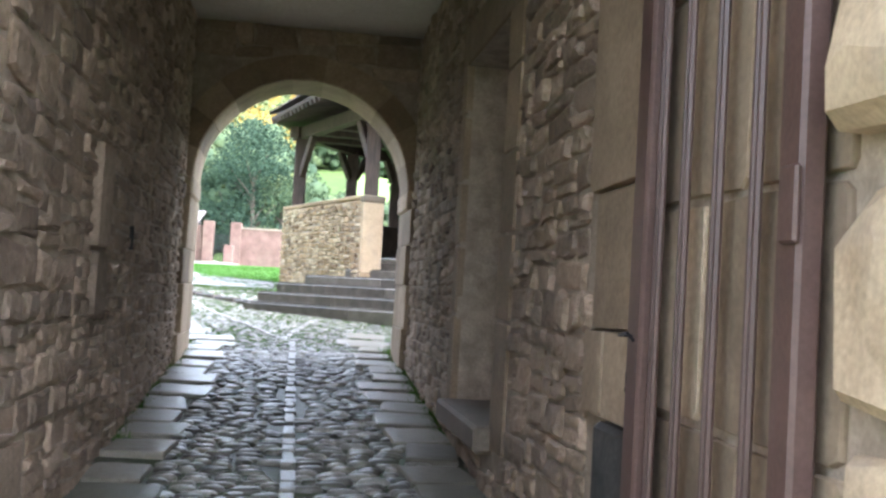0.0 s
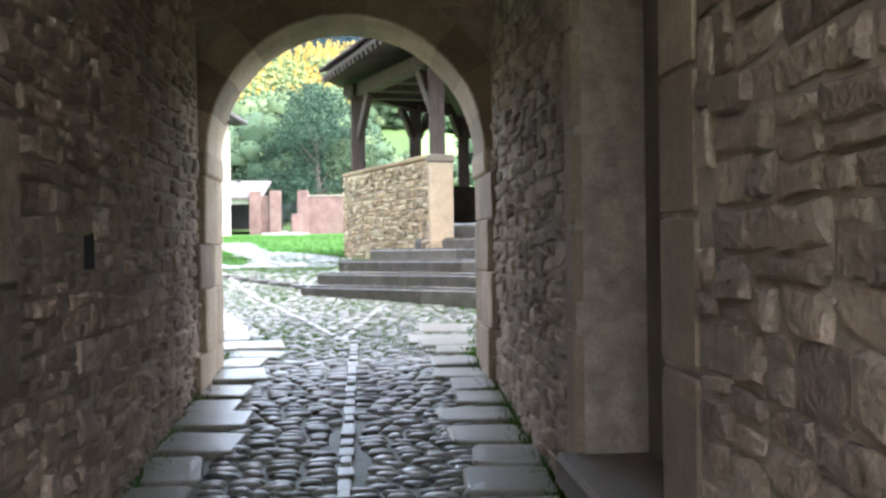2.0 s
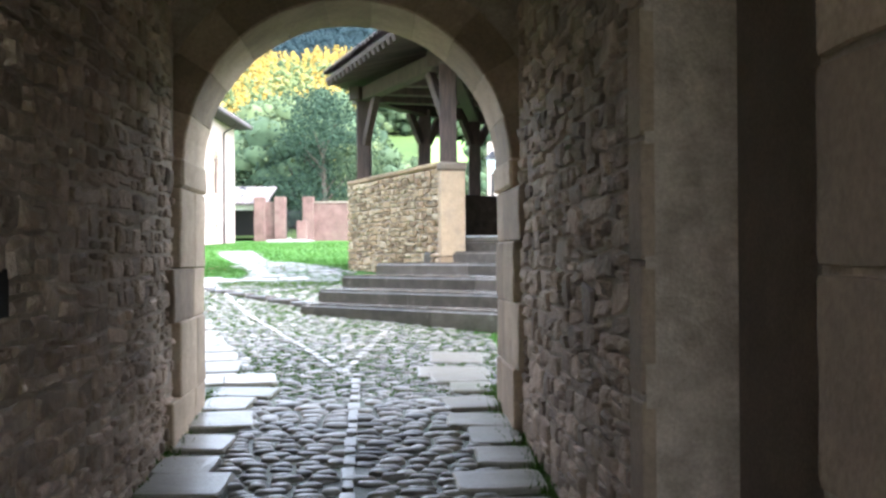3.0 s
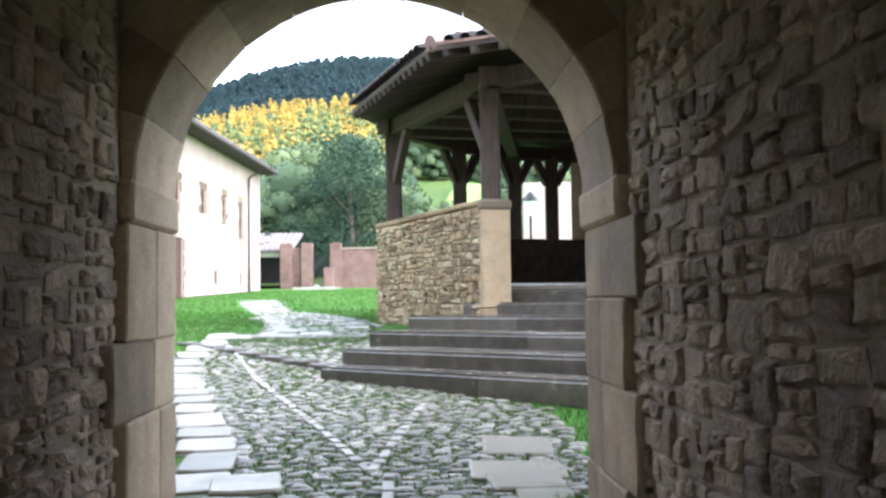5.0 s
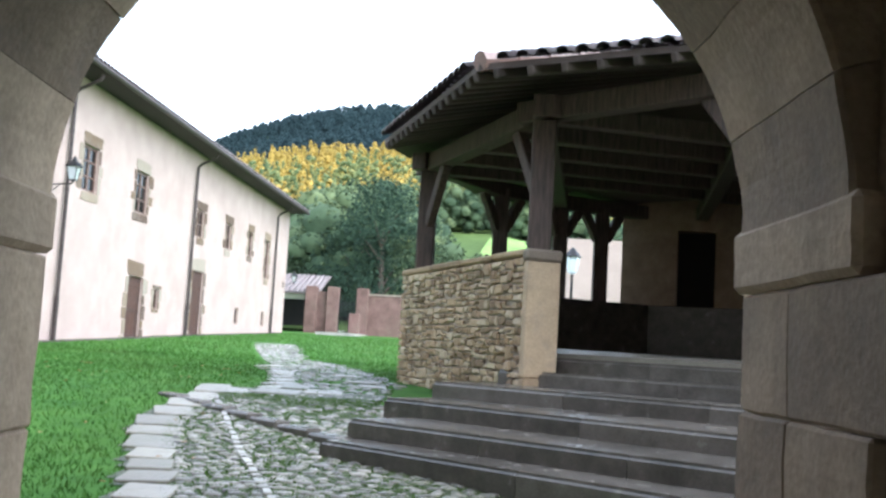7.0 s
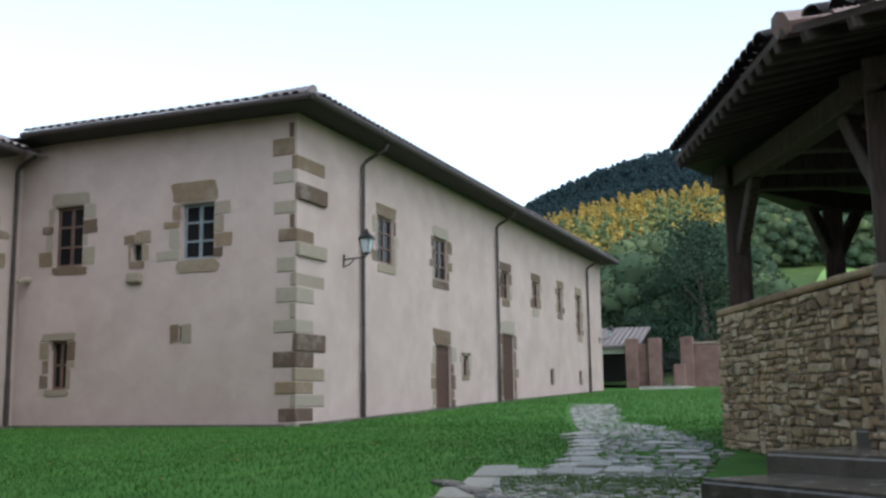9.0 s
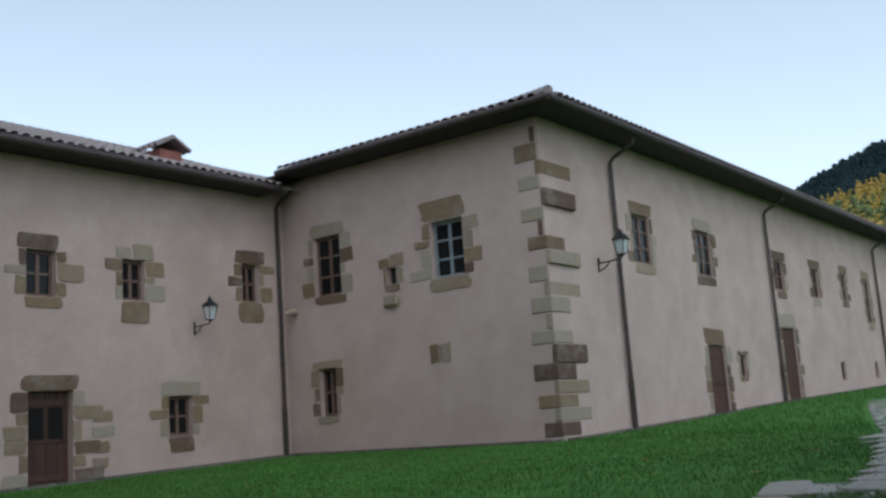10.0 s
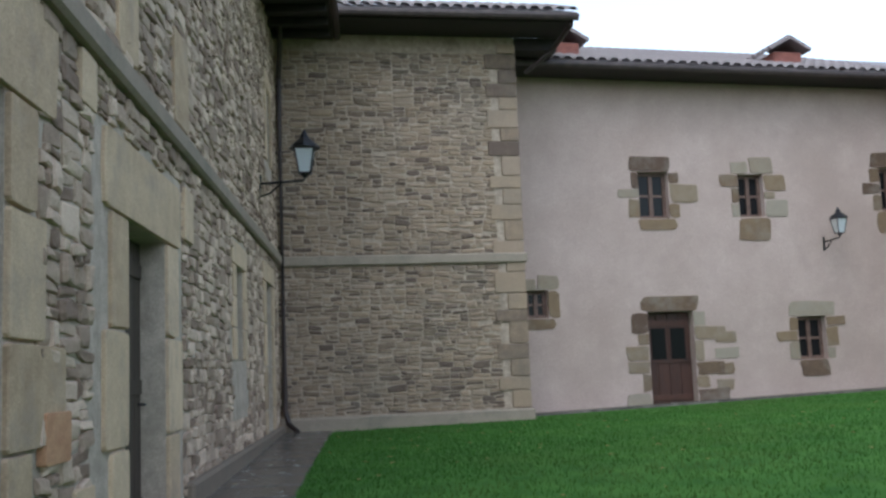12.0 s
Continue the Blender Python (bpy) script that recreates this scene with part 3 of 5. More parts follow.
# stones of the passage walls
cells = []
split(random.Random(31), 0.76, 3.4, -0.75, CEIL - 0.02, 0.165, 0.088, cells)
split(random.Random(35), 3.4, 8.9, -0.75, CEIL - 0.02, 0.23, 0.11, cells)
lay(wall_right, cells, STONES, ME_RUBBLE, M_RUBBLE_J, 0.021, (0.7, 3.4, -0.2, 2.4), 41, gap=0.011, holes=[(NICHE[0] - 0.2, NICHE[1] + 0.36, NICHE[2] - 0.2, NICHE[3] + 0.3), (6.67, 7.27, -0.05, 3.3), (7.26, 9.6, -2, 4)])
rng = random.Random(22)
z = NICHE[2] - 0.12
k = 0
while z < NICHE[3] + 0.02:
    h = rng.uniform(0.4, 0.7)
    for x0, x1 in ((NICHE[0] - 0.17, NICHE[0]), (NICHE[1], NICHE[1] + 0.34)):
        block(wall_right, "jamb_stone", ME_ASH, x0, x1 + 0.004, z + 0.004, z + h - 0.004, 0.035, rng, 0.02, 0.2)
    z += h
block(wall_right, "lintel", ME_ASH, NICHE[0] - 0.2, NICHE[1] + 0.34, NICHE[3], NICHE[3] + 0.28, 0.04, rng, 0.02, 0.2)
for x0, x1, z0, z1 in ((6.67, 7.27, 1.2, 2.0), (6.78, 7.26, 0.72, 1.2), (6.9, 7.26, 2.0, 2.7), (6.92, 7.26, 0.42, 0.72), (6.69, 6.91, 0.42, 0.72), (6.8, 7.26, 2.7, 3.2)):
    block(wall_right, "quoin", ME_ASH, x0, x1, z0, z1, 0.05, rng, 0.01, 0.12)
part("black_stone", bx(6.88, 7.26, -0.05, 0.02, -0.05, 0.41, 0.02), M_CHARRED, wall_right, "soot-blackened stone")
for i in range(6):
    z0 = -0.7 + i * 0.6
    for x0, x1 in ((7.28, 7.95), (7.95, 8.42)) if i % 2 else ((7.28, 7.7), (7.7, 8.42)):
        block(wall_right, "ashlar", ME_ASH, x0, x1 - 0.006, z0, z0 + 0.594, 0.03, rng, 0.012, 0.2)
z0 = -0.7
k = 0
while z0 < 3.2:
    h = rng.uniform(0.3, 0.62)
    block(wall_right, "quoin", ME_GATEQ, 8.42 - 0.03 * (k % 2), 8.98, z0, z0 + h - 0.012, (0.07, 0.12, 0.055)[k % 3], rng, 0.0, 1.2)
    z0 += h
    k += 1
hook = bmesh.new()
tube(hook, [(7.32, -0.03, 0.78), (7.32, -0.06, 0.72), (7.28, -0.065, 0.6), (7.26, -0.06, 0.55), (7.29, -0.05, 0.53)], 0.012, 6)
part("iron_hook", hook, M_IRON, wall_right, "rusty iron hook")
cells = []
split(random.Random(32), -8.9, -5.2, -0.75, CEIL - 0.02, 0.24, 0.13, cells)
split(random.Random(34), -5.2, -0.76, -0.75, CEIL - 0.02, 0.15, 0.08, cells)
lay(wall_left, cells, STONES, ME_RUBBLE, M_RUBBLE_J, 0.02, (-3.6, -0.7, -0.4, 2.2), 42, gap=0.016, holes=[(-3.66, -3.5, 0.98, 1.14), (-4.9, -4.6, 0.7, 1.5)])
# Flat plate on the wall; its black colour paints the hole's shade
part("putlog_hole", bx(-3.66, -3.5, -0.004, 0.0, 0.98, 1.14), M_DARK, wall_left, "near-black plate painted as the shaded hole of a missing stone")
for x0, x1, z0, z1 in ((-4.92, -4.58, 0.95, 1.5), (-4.9, -4.6, 0.6, 0.94)):
    block(wall_left, "block", ME_DARKB, x0, x1, z0, z1, 0.05, rng, 0.0, 0.8)
# stones over the arch, inside
cells = []
split(random.Random(33), -HALF, HALF, 1.76, CEIL, 0.4, 0.22, cells)
cells = [c for c in cells if min(math.hypot(x, z - SPRING) for x in c[:2] for z in c[2:]) > OPEN + 0.2]
inner = part("arch_inner_face", bx(-HALF, HALF, -0.65, -0.642, CEIL - 0.09, CEIL - 0.005), M_MORTAR, wall_arch, m=Matrix())
lay(wall_arch, [(c[0], c[1], c[2], c[3]) for c in cells], STONES, ME_RUBBLE, M_RUBBLE_J, 0.02, None, 43)
for ob in wall_arch.children:
    if ob.name.startswith("stone_rest"):
        ob.location.y = -0.645


# gate leaves folded back on the walls
def gate(m, label):
    g = thing("barred_gate", label, "gate", m, "gate leaves")
    part("stile", bx(0, 0.11, -0.06, 0, -0.5, 2.75, 0.01), M_GATE, g)
    part("stile", bx(0.91, 1.01, -0.06, 0, -0.5, 2.75, 0.01), M_GATE, g)
    for z in (-0.5, 2.63):
        part("rail", bx(0.11, 0.91, -0.055, -0.005, z, z + 0.12, 0.01), M_GATE, g)
    for x in (0.15, 0.33, 0.54, 0.75):
        for d in (-0.013, 0.013):
            bm = tube(bmesh.new(), [(x + d, -0.03, -0.38), (x + d, -0.03, 2.63)], 0.01, 6)
            part("bar", bm, M_GATE, g)
    for z in (0.1, 0.95, 2.0):
        part("hinge", bx(0.95, 1.02, -0.075, -0.06, z, z + 0.16, 0.006), M_GATE, g, "painted hinge plate")
    part("latch", tube(bmesh.new(), [(0.05, -0.06, 0.72), (0.05, -0.1, 0.72), (0.12, -0.1, 0.73), (0.15, -0.09, 0.71)], 0.005, 6), M_IRON, g, "iron latch")
    return g


gate(wr_m @ pose(7.36, -0.045, 0.0), "brown painted gate leaf of paired bars folded on the wall")
gate(wl_m @ pose(-8.5, -0.045, 0.0), "brown painted gate leaf of paired bars, folded back")


# ---- paving ----
def top_stone(vs):
    """Turn a wall stone into a floor stone."""
    return [(x, z, -y) for x, y, z in vs]


def joined(name, items, shapes, material, label, kind="stuff"):
    V, F = [], []
    for k, m in items:
        vs, fs = shapes[k]
        o = len(V)
        V += [tuple(m @ Vector(p)) for p in vs]
        F += [tuple(o + i for i in f[::-1]) for f in fs]
    me = bpy.data.meshes.new(name)
    me.from_pydata(V, [], F)
    me.materials.append(material)
    me.polygons.foreach_set("use_smooth", [True] * len(me.polygons))
    return tagged(new(name, me), label, "paving", kind=kind)


FLOOR_SHAPES = [(top_stone(vs), fs) for vs, fs in COBBLES]
FLOOR_SLABS = [(top_stone(vs), fs) for vs, fs in stone_set(13, 8, 0.08, 0.1, 0.03)]
ME_SLAB, ME_LINE = [], []
for vs, fs in FLOOR_SLABS:
    for made, material in ((ME_SLAB, M_SLAB), (ME_LINE, M_LINE)):
        me = bpy.data.meshes.new("slab")
        me.from_pydata(vs, [], [f[::-1] for f in fs])
        me.materials.append(material)
        made.append(me)
rng = random.Random(51)
cob = []


def slope_at(x, y):
    return math.degrees(math.atan2(ground_z(x, y + 0.3) - ground_z(x, y - 0.3), 0.6))


def add_cobble(x, y, w, l, turn, h=0.034):
    cob.append((rng.randrange(len(FLOOR_SHAPES)), pose(x, y, ground_z(x, y), slope_at(x, y) + rng.uniform(-4, 4), rng.uniform(-4, 4), turn) @ Matrix.Diagonal((w, l, h * rng.uniform(0.8, 1.3), 1))))


u = -9.5
while u < 0.3:
    d = rng.uniform(0.075, 0.11)
    v = -0.72
    while v < 0.68:
        w = rng.uniform(0.1, 0.22)
        if not -0.05 < v + w / 2 < 0.07:
            p = PM @ Vector((v + w / 2, u + rng.uniform(-0.02, 0.02), 0))
            add_cobble(p.x, p.y, w * 0.98, d * 1.02, 4 + rng.uniform(-9, 9))
        v += w
    u += d
y = 0.3
while y < 31:
    a, b = path_side(y)
    d = rng.uniform(0.075, 0.115) * (1 if y < 10 else 1.4)
    x = a + (0.38 if y < 9.9 else 0.1)
    while x < b - 0.02:
        w = rng.uniform(0.1, 0.21) * (1 if y < 10 else 1.4)
        if rng.random() < (0.95 if y < 8 else 0.6):
            add_cobble(x + w / 2, y + rng.uniform(-0.03, 0.03), w * 0.86, d * 0.86, 12 + rng.uniform(-14, 14), 0.026 if y < 9 else 0.016)
        x += w
    y += d
ME_COB = []
for vs, fs in FLOOR_SHAPES:
    me = bpy.data.meshes.new("cobble")
    me.from_pydata(vs, [], [f[::-1] for f in fs])
    me.materials.append(M_COBBLE_P)
    me.polygons.foreach_set("use_smooth", [True] * len(me.polygons))
    ME_COB.append(me)
near_cob = [c for c in cob if -7.3 < c[1].translation.y < -4.9][:295]
near_ids = {id(c) for c in near_cob}
cob = [c for c in cob if id(c) not in near_ids]
cobbles = joined("cobbles", cob, FLOOR_SHAPES, M_COBBLE, "worn wet cobblestones laid in uneven rows")


def slab(x, y, w, l, turn, h=0.06, name="slab", parent=None):
    ob = new(name, (ME_LINE if name == "centre_stone" else ME_SLAB)[rng.randrange(len(ME_SLAB))])
    ob.matrix_basis = Matrix.LocRotScale((x, y, ground_z(x, y)), Euler((radians(slope_at(x, y)), radians(rng.uniform(-1.5, 1.5)), radians(turn))), (w, l, h * rng.uniform(0.85, 1.2)))
    ob.parent = parent
    return ob


paving = thing("paving", "worn sandstone slabs and a pale centre line along the cobbled way", "paving", kind="structure")
for k, m in near_cob:
    ob = new("cobble", ME_COB[k])
    ob.parent = paving
    ob.matrix_basis = m
u = -9.5
while u < 0.9:
    for s in (-1, 1):
        l = rng.uniform(0.36, 0.52)
        w = rng.uniform(0.3, 0.5)
        p = PM @ Vector((s * (HALF - 0.02 - w / 2), u + rng.uniform(-0.07, 0.07) + l / 2, 0))
        slab(p.x, p.y, w, l - 0.02, 4.3 + rng.uniform(-9, 9), 0.05, parent=paving)
    u += 0.47
u = -9.3
while u < 1.4:
    l = rng.uniform(0.13, 0.28)
    p = PM @ Vector((0.01, u, 0))
    slab(p.x, p.y, rng.uniform(0.06, 0.09), l - 0.045, 4.3 + rng.uniform(-4, 4), 0.046, "centre_stone", paving)
    u += l
for x0, y0, x1, y1 in ((-0.71, 1.4, -3.5, 9.0), (-0.71, 1.4, -0.5, 4.5)):
    L = math.hypot(x1 - x0, y1 - y0)
    s = 0.0
    while s < L:
        l = rng.uniform(0.16, 0.32)
        x, y = x0 + (x1 - x0) * (s + l / 2) / L, y0 + (y1 - y0) * (s + l / 2) / L
        slab(x, y, rng.uniform(0.055, 0.085), l - 0.07, math.degrees(math.atan2(-(x1 - x0), y1 - y0)) + rng.uniform(-5, 5), 0.036, "centre_stone", paving)
        s += l
y = 0.9
while y < 10.2:
    l = rng.uniform(0.42, 0.75)
    a, b = path_side(y + l / 2)
    slab(a + 0.22, y + l / 2, rng.uniform(0.36, 0.5), l - 0.03, 14 + rng.uniform(-7, 7), 0.034, "edge_slab", paving)
    y += l
for x, y, w, l in ((0.2, 1.45, 0.62, 0.5), (0.22, 2.2, 0.5, 0.62), (-3.6, 9.65, 0.7, 0.5), (-2.95, 9.8, 0.6, 0.45), (-2.4, 9.95, 0.5, 0.4), (-3.1, 10.35, 0.45, 0.5), (-3.15, 10.9, 0.4, 0.55), (-3.3, 11.6, 0.42, 0.6), (-3.45, 12.3, 0.4, 0.6), (-3.6, 13.1, 0.4, 0.7), (-3.85, 14.0, 0.42, 0.8), (-4.15, 15.0, 0.4, 0.8), (-4.5, 16.1, 0.42, 0.9), (-2.2, 11.9, 0.5, 0.35), (-1.95, 11.2, 0.4, 0.4), (-2.7, 13.6, 0.5, 0.5)):
    slab(x, y, w, l, rng.uniform(-15, 15), 0.03 if y < 9 else 0.022, parent=paving)
kerb = bmesh.new()
for i in range(7):
    t0 = i / 7
    x, y = -1.75 - 2.6 * t0, 6.7 + 2.6 * t0
    box(kerb, -0.24, 0.24, -0.1, 0.1, ground_z(x, y) - 0.08, ground_z(x, y) + 0.09 * (1 - 0.6 * t0), 0.02, pose(x, y, 0, 0, 0, -45 + rng.uniform(-4, 4)))
part("low_kerb", kerb, M_STEP, paving, "dark low kerb stones")

# ---- the porch with its steps ----
B = Vector((0.06, 8.73, 0))
W_DIR = Vector((0.4, -0.917, 0)).normalized()
PAR_L = 4.68
FLOOR = 1.42
S_DIR = Vector((0.766, -0.643, 0))
S_ANG = math.degrees(math.atan2(S_DIR.y, S_DIR.x))
steps = thing("stone_steps", "flight of dark worn stone steps with rounded nosings, wet on top", "steps", kind="structure")
STEP_L = ((-1.75, 6.15, 4.3), (-1.58, 6.62, 4.3), (-1.37, 7.6, 4.7), (-0.95, 8.5, 4.8), (-0.24, 9.2, 4.6), (0.3, 9.2, 3.8))
for i, (x, y, L) in enumerate(STEP_L):
    z1 = 0.54 + 0.165 * i
    cuts = [0.0, L * 0.37, L * 0.7, L] if i % 2 else [0.0, L * 0.52, L]
    for a, b in zip(cuts, cuts[1:]):
        bm = bx(a + 0.003, b - 0.003, 0, 1.6, z1 - 0.45, z1, 0.0)
        es = [e for e in bm.edges if all(abs(v.co.z - z1) < 1e-4 for v in e.verts) and all(abs(v.co.y) < 1e-4 for v in e.verts)]
        bmesh.ops.bevel(bm, geom=es, offset=0.035, segments=3, affect="EDGES")
        part("step_stone", bm, M_STEP, steps, m=pose(x, y, 0, 0, 0, S_ANG + (0.6 if i % 2 else -0.4)))
# porch platform
A = B - W_DIR * PAR_L
plat = bmesh.new()
poly = [Vector((0.4, 9.45, 0)), Vector((0.4, 9.45, 0)) + S_DIR * 3.6, Vector((5.5, 7.5, 0)), Vector((7, 18.5, 0)), Vector((1.2, 17.2, 0)), A + Vector((0.15, 0, 0))]
lo = [plat.verts.new((p.x, p.y, 0.2)) for p in poly]
hi = [plat.verts.new((p.x, p.y, FLOOR + (0.1 if p.y > 12 else 0.0))) for p in poly]
plat.faces.new(hi)
for i in range(len(poly)):
    j = (i + 1) % len(poly)
    plat.faces.new((lo[i], lo[j], hi[j], hi[i]))
bmesh.ops.recalc_face_normals(plat, faces=plat.faces)
platform = part("porch_floor", plat, M_SLAB)
tagged(platform, "worn stone floor of the open porch", "floor", kind="structure")

par_m = Matrix.Translation(A) @ pose(0, 0, 0, 0, 0, math.degrees(math.atan2(W_DIR.y, W_DIR.x)))
parapet = part("parapet_wall", bx(0, PAR_L - 0.12, 0.03, 0.45, 0.4, 2.5), M_LIME, m=par_m)
tagged(parapet, "warm rubble parapet wall under the porch posts", "wall", kind="structure")
cells = []
split(random.Random(61), 0.0, PAR_L - 0.13, 0.6, 2.5, 0.17, 0.085, cells)
lay(parapet, cells, STONES, ME_WARM, M_WARM_J, 0.02, (0.9, PAR_L, 0.5, 2.6), 62, gap=0.018)
for i, a in enumerate((0.0, 1.3, 2.5, 3.6)):
    b = (1.3, 2.5, 3.6, PAR_L - 0.14)[i]
    part("coping_stone", bx(a + 0.004, b - 0.004, -0.025, 0.5, 2.5 + 0.006 * i, 2.585 + 0.008 * (i % 2), 0.02), M_WARM, parapet)
pier = thing("corner_pier", "dressed sandstone corner pier of the porch parapet", "pier", Matrix.Translation(B) @ pose(0, 0, 0, 0, 0, math.degrees(math.atan2(W_DIR.y, W_DIR.x))))
zz = 0.7
for h in (0.42, 1.33):
    part("pier_stone", bx(-0.12, 0.0, -0.02, 0.4, zz + 0.003, zz + h - 0.003, 0.015), M_CHURCHB, pier)
    zz += h
part("cap_stone", bx(-0.14, 0.02, -0.04, 0.42, zz, zz + 0.14, 0.03), M_GREYSTONE, pier)
C = B + S_DIR * 2.75
pier2 = copy_thing(pier, Matrix.Translation(C) @ pose(0, 0, 0, 0, 0, S_ANG))
pier2.name = "stair_pier"
tagged(pier2, "dressed sandstone pier beside the steps", "pier")

porch = thing("timber_porch", "open dark timber porch with a tiled hipped roof on posts", "porch")
EZ = 4.33
IN = Vector((0.917, 0.4, 0)).normalized()
UP = Vector((0, 0, 1))


def post(p, z0, top, brace=(), reach=0.75):
    bm = beam(bmesh.new(), (p.x, p.y, z0), (p.x, p.y, top), 0.27, 0.27)
    part("post", bm, M_WOOD, porch)
    for d in brace:
        a = Vector((p.x, p.y, top - reach - 0.2)) + d * 0.1
        part("brace", beam(bmesh.new(), a, Vector((p.x, p.y, top - 0.1)) + d * reach, 0.13, 0.17), M_WOOD, porch)


PB = B - W_DIR * 0.2 + IN * 0.2
PA = A + W_DIR * 0.35 + IN * 0.22
PC = C + Vector((0.2, 0.2, 0))
TOPZ = 4.24
post(PB, 2.58, TOPZ, (-W_DIR,))
post(PA, 2.6, TOPZ, (W_DIR,))
post(PC, 2.58, TOPZ, (-S_DIR,))
D1 = Vector((0.75, 16.0, 0))
D2 = Vector((1.55, 16.5, 0))
D3 = Vector((2.5, 17.0, 0))
post(D1, 1.5, TOPZ, ((D2 - D1).normalized(), (A - D1).normalized()), 0.42)
post(D2, 1.5, TOPZ, ((D1 - D2).normalized(), (D3 - D2).normalized()), 0.42)
MID = Vector((-0.35, 14.9, 0))
post(MID, 1.5, TOPZ, ((D1 - MID).normalized(), (A - MID).normalized()), 0.5)
for a, b in ((PA, PB), (PB, PC), (PA, MID), (MID, D1), (D1, D2), (D2, D3), (PB, D1), (PC, D3 + Vector((1, 0, 0)))):
    e = (b - a).normalized() * 0.35
    part("wall_plate", beam(bmesh.new(), a - e + UP * TOPZ, b + e + UP * TOPZ, 0.24, 0.26), M_WOOD, porch)
for k in range(5):
    a = PA.lerp(PB, k / 4)
    part("tie_beam", beam(bmesh.new(), a + UP * (TOPZ - 0.02), a + IN * 6.0 + UP * (TOPZ + 0.1), 0.2, 0.24), M_WOOD, porch)
# roof planes: eave corners and ridge
E_L = Vector((-2.12, 12.1, EZ + 0.06))
E_N = Vector((-0.6, 7.98, EZ + 0.09))
E_R = E_N + Vector((0.93, -0.37, 0.02)) * 4.6
E_D = Vector((-0.9, 16.0, EZ))
RN = Vector((2.6, 10.6, EZ + 1.15))
RL = Vector((1.6, 13.4, EZ + 1.15))
RR = Vector((6.5, 9.2, EZ + 1.15))
ED2 = Vector((6.5, 18.6, EZ))
roof_bm = bmesh.new()


def slab_faces(bm, pts, t):
    a = [bm.verts.new(p) for p in pts]
    b = [bm.verts.new(p + UP * t) for p in pts]
    bm.faces.new(a[::-1])
    bm.faces.new(b)
    for i in range(len(pts)):
        j = (i + 1) % len(pts)
        bm.faces.new((a[i], a[j], b[j], b[i]))


for pts in ((E_L, E_N, RN, RL), (E_N, E_R, RR, RN), (E_D, E_L, RL), (ED2, E_D, RL, RN, RR)):
    slab_faces(roof_bm, list(pts), 0.07)
bmesh.ops.recalc_face_normals(roof_bm, faces=roof_bm.faces)
part("roof", roof_bm, M_WOODH, porch, "dark boarded roof deck")


def tile_strip(length):
    """One course of barrel tiles from the eave upwards: x across, y up the slope."""
    bm = bmesh.new()
    n = max(1, round(length / 0.38))
    last = None
    for k in range(n):
        y0, y1 = k * length / n, (k + 1) * length / n
        ra, rb = 0.112, 0.09
        R0, R1, Q0 = [], [], []
        for i in range(7):
            a = math.pi * i / 6
            R0.append(bm.verts.new((ra * math.cos(a), y0, ra * math.sin(a) * 0.62 + 0.03)))
            Q0.append(bm.verts.new((ra * 0.82 * math.cos(a), y0, ra * 0.82 * math.sin(a) * 0.62 + 0.03)))
            R1.append(bm.verts.new((rb * math.cos(a), y1, rb * math.sin(a) * 0.62 + 0.012)))
        for i in range(6):
            bm.faces.new((R0[i], R0[i + 1], R1[i + 1], R1[i]))
            if last is None:
                bm.faces.new((Q0[i], Q0[i + 1], R0[i + 1], R0[i]))
            else:
                bm.faces.new((last[i], last[i + 1], R0[i + 1], R0[i]))
        if last is not None:
            for v in Q0:
                bm.verts.remove(v)
        last = R1
    bmesh.ops.recalc_face_normals(bm, faces=bm.faces)
    return bm


def tile_eave(parent, a, b, inward, length, material, spacing=0.235, hip0=0.0, hip1=0.0, lift=0.07, name="tile_course"):
    """Courses of tiles along the eave a to b; inward: horizontal unit times run, with its rise in z. hip: how the ends shorten."""
    a, b = Vector(a), Vector(b)
    d = (b - a)
    L = d.length
    d.normalize()
    up = Vector(inward).normalized()
    nrm = d.cross(up).normalized()
    if nrm.z < 0:
        nrm = -nrm
    me = finish("tiles", tile_strip(length), material, True)
    n = int(L / spacing)
    for k in range(n):
        s = (k + 0.5) * L / n
        f = 1.0
        if hip0:
            f = min(f, s * hip0 / length)
        if hip1:
            f = min(f, (L - s) * hip1 / length)
        if f < 0.06:
            continue
        m = Matrix.Identity(4)
        x = up.cross(nrm)
        for i in range(3):
            m[i][0], m[i][1], m[i][2] = x[i], up[i] * f, nrm[i]
        p = a + d * s - up * 0.06 + nrm * lift
        m.translation = p
        ob = new(name, me)
        ob.parent = parent
        ob.matrix_basis = m


tile_eave(porch, E_L, E_N, (RN + RL) / 2 - (E_L + E_N) / 2, 3.2, M_TILE, 0.21, hip0=0.9, hip1=0.75, lift=0.085)
tile_eave(porch, E_N, E_R, (RR + RN) / 2 - (E_N + E_R) / 2, 2.6, M_TILE, 0.21, hip0=0.9, lift=0.085)
for k in range(9):
    a, b = E_N.lerp(RN, k / 9), E_N.lerp(RN, (k + 1.15) / 9)
    part("hip_tile", tube(bmesh.new(), [a + UP * 0.1, b + UP * 0.09], [0.12, 0.095], 8), M_TILER, porch)
for k in range(16):
    a = E_L.lerp(E_N, (k + 0.5) / 16)
    b = RL.lerp(RN, (k + 0.5) / 16)
    part("rafter", beam(bmesh.new(), a - UP * 0.05, a.lerp(b, 0.8) - UP * 0.05, 0.09, 0.11), M_WOODH, porch)
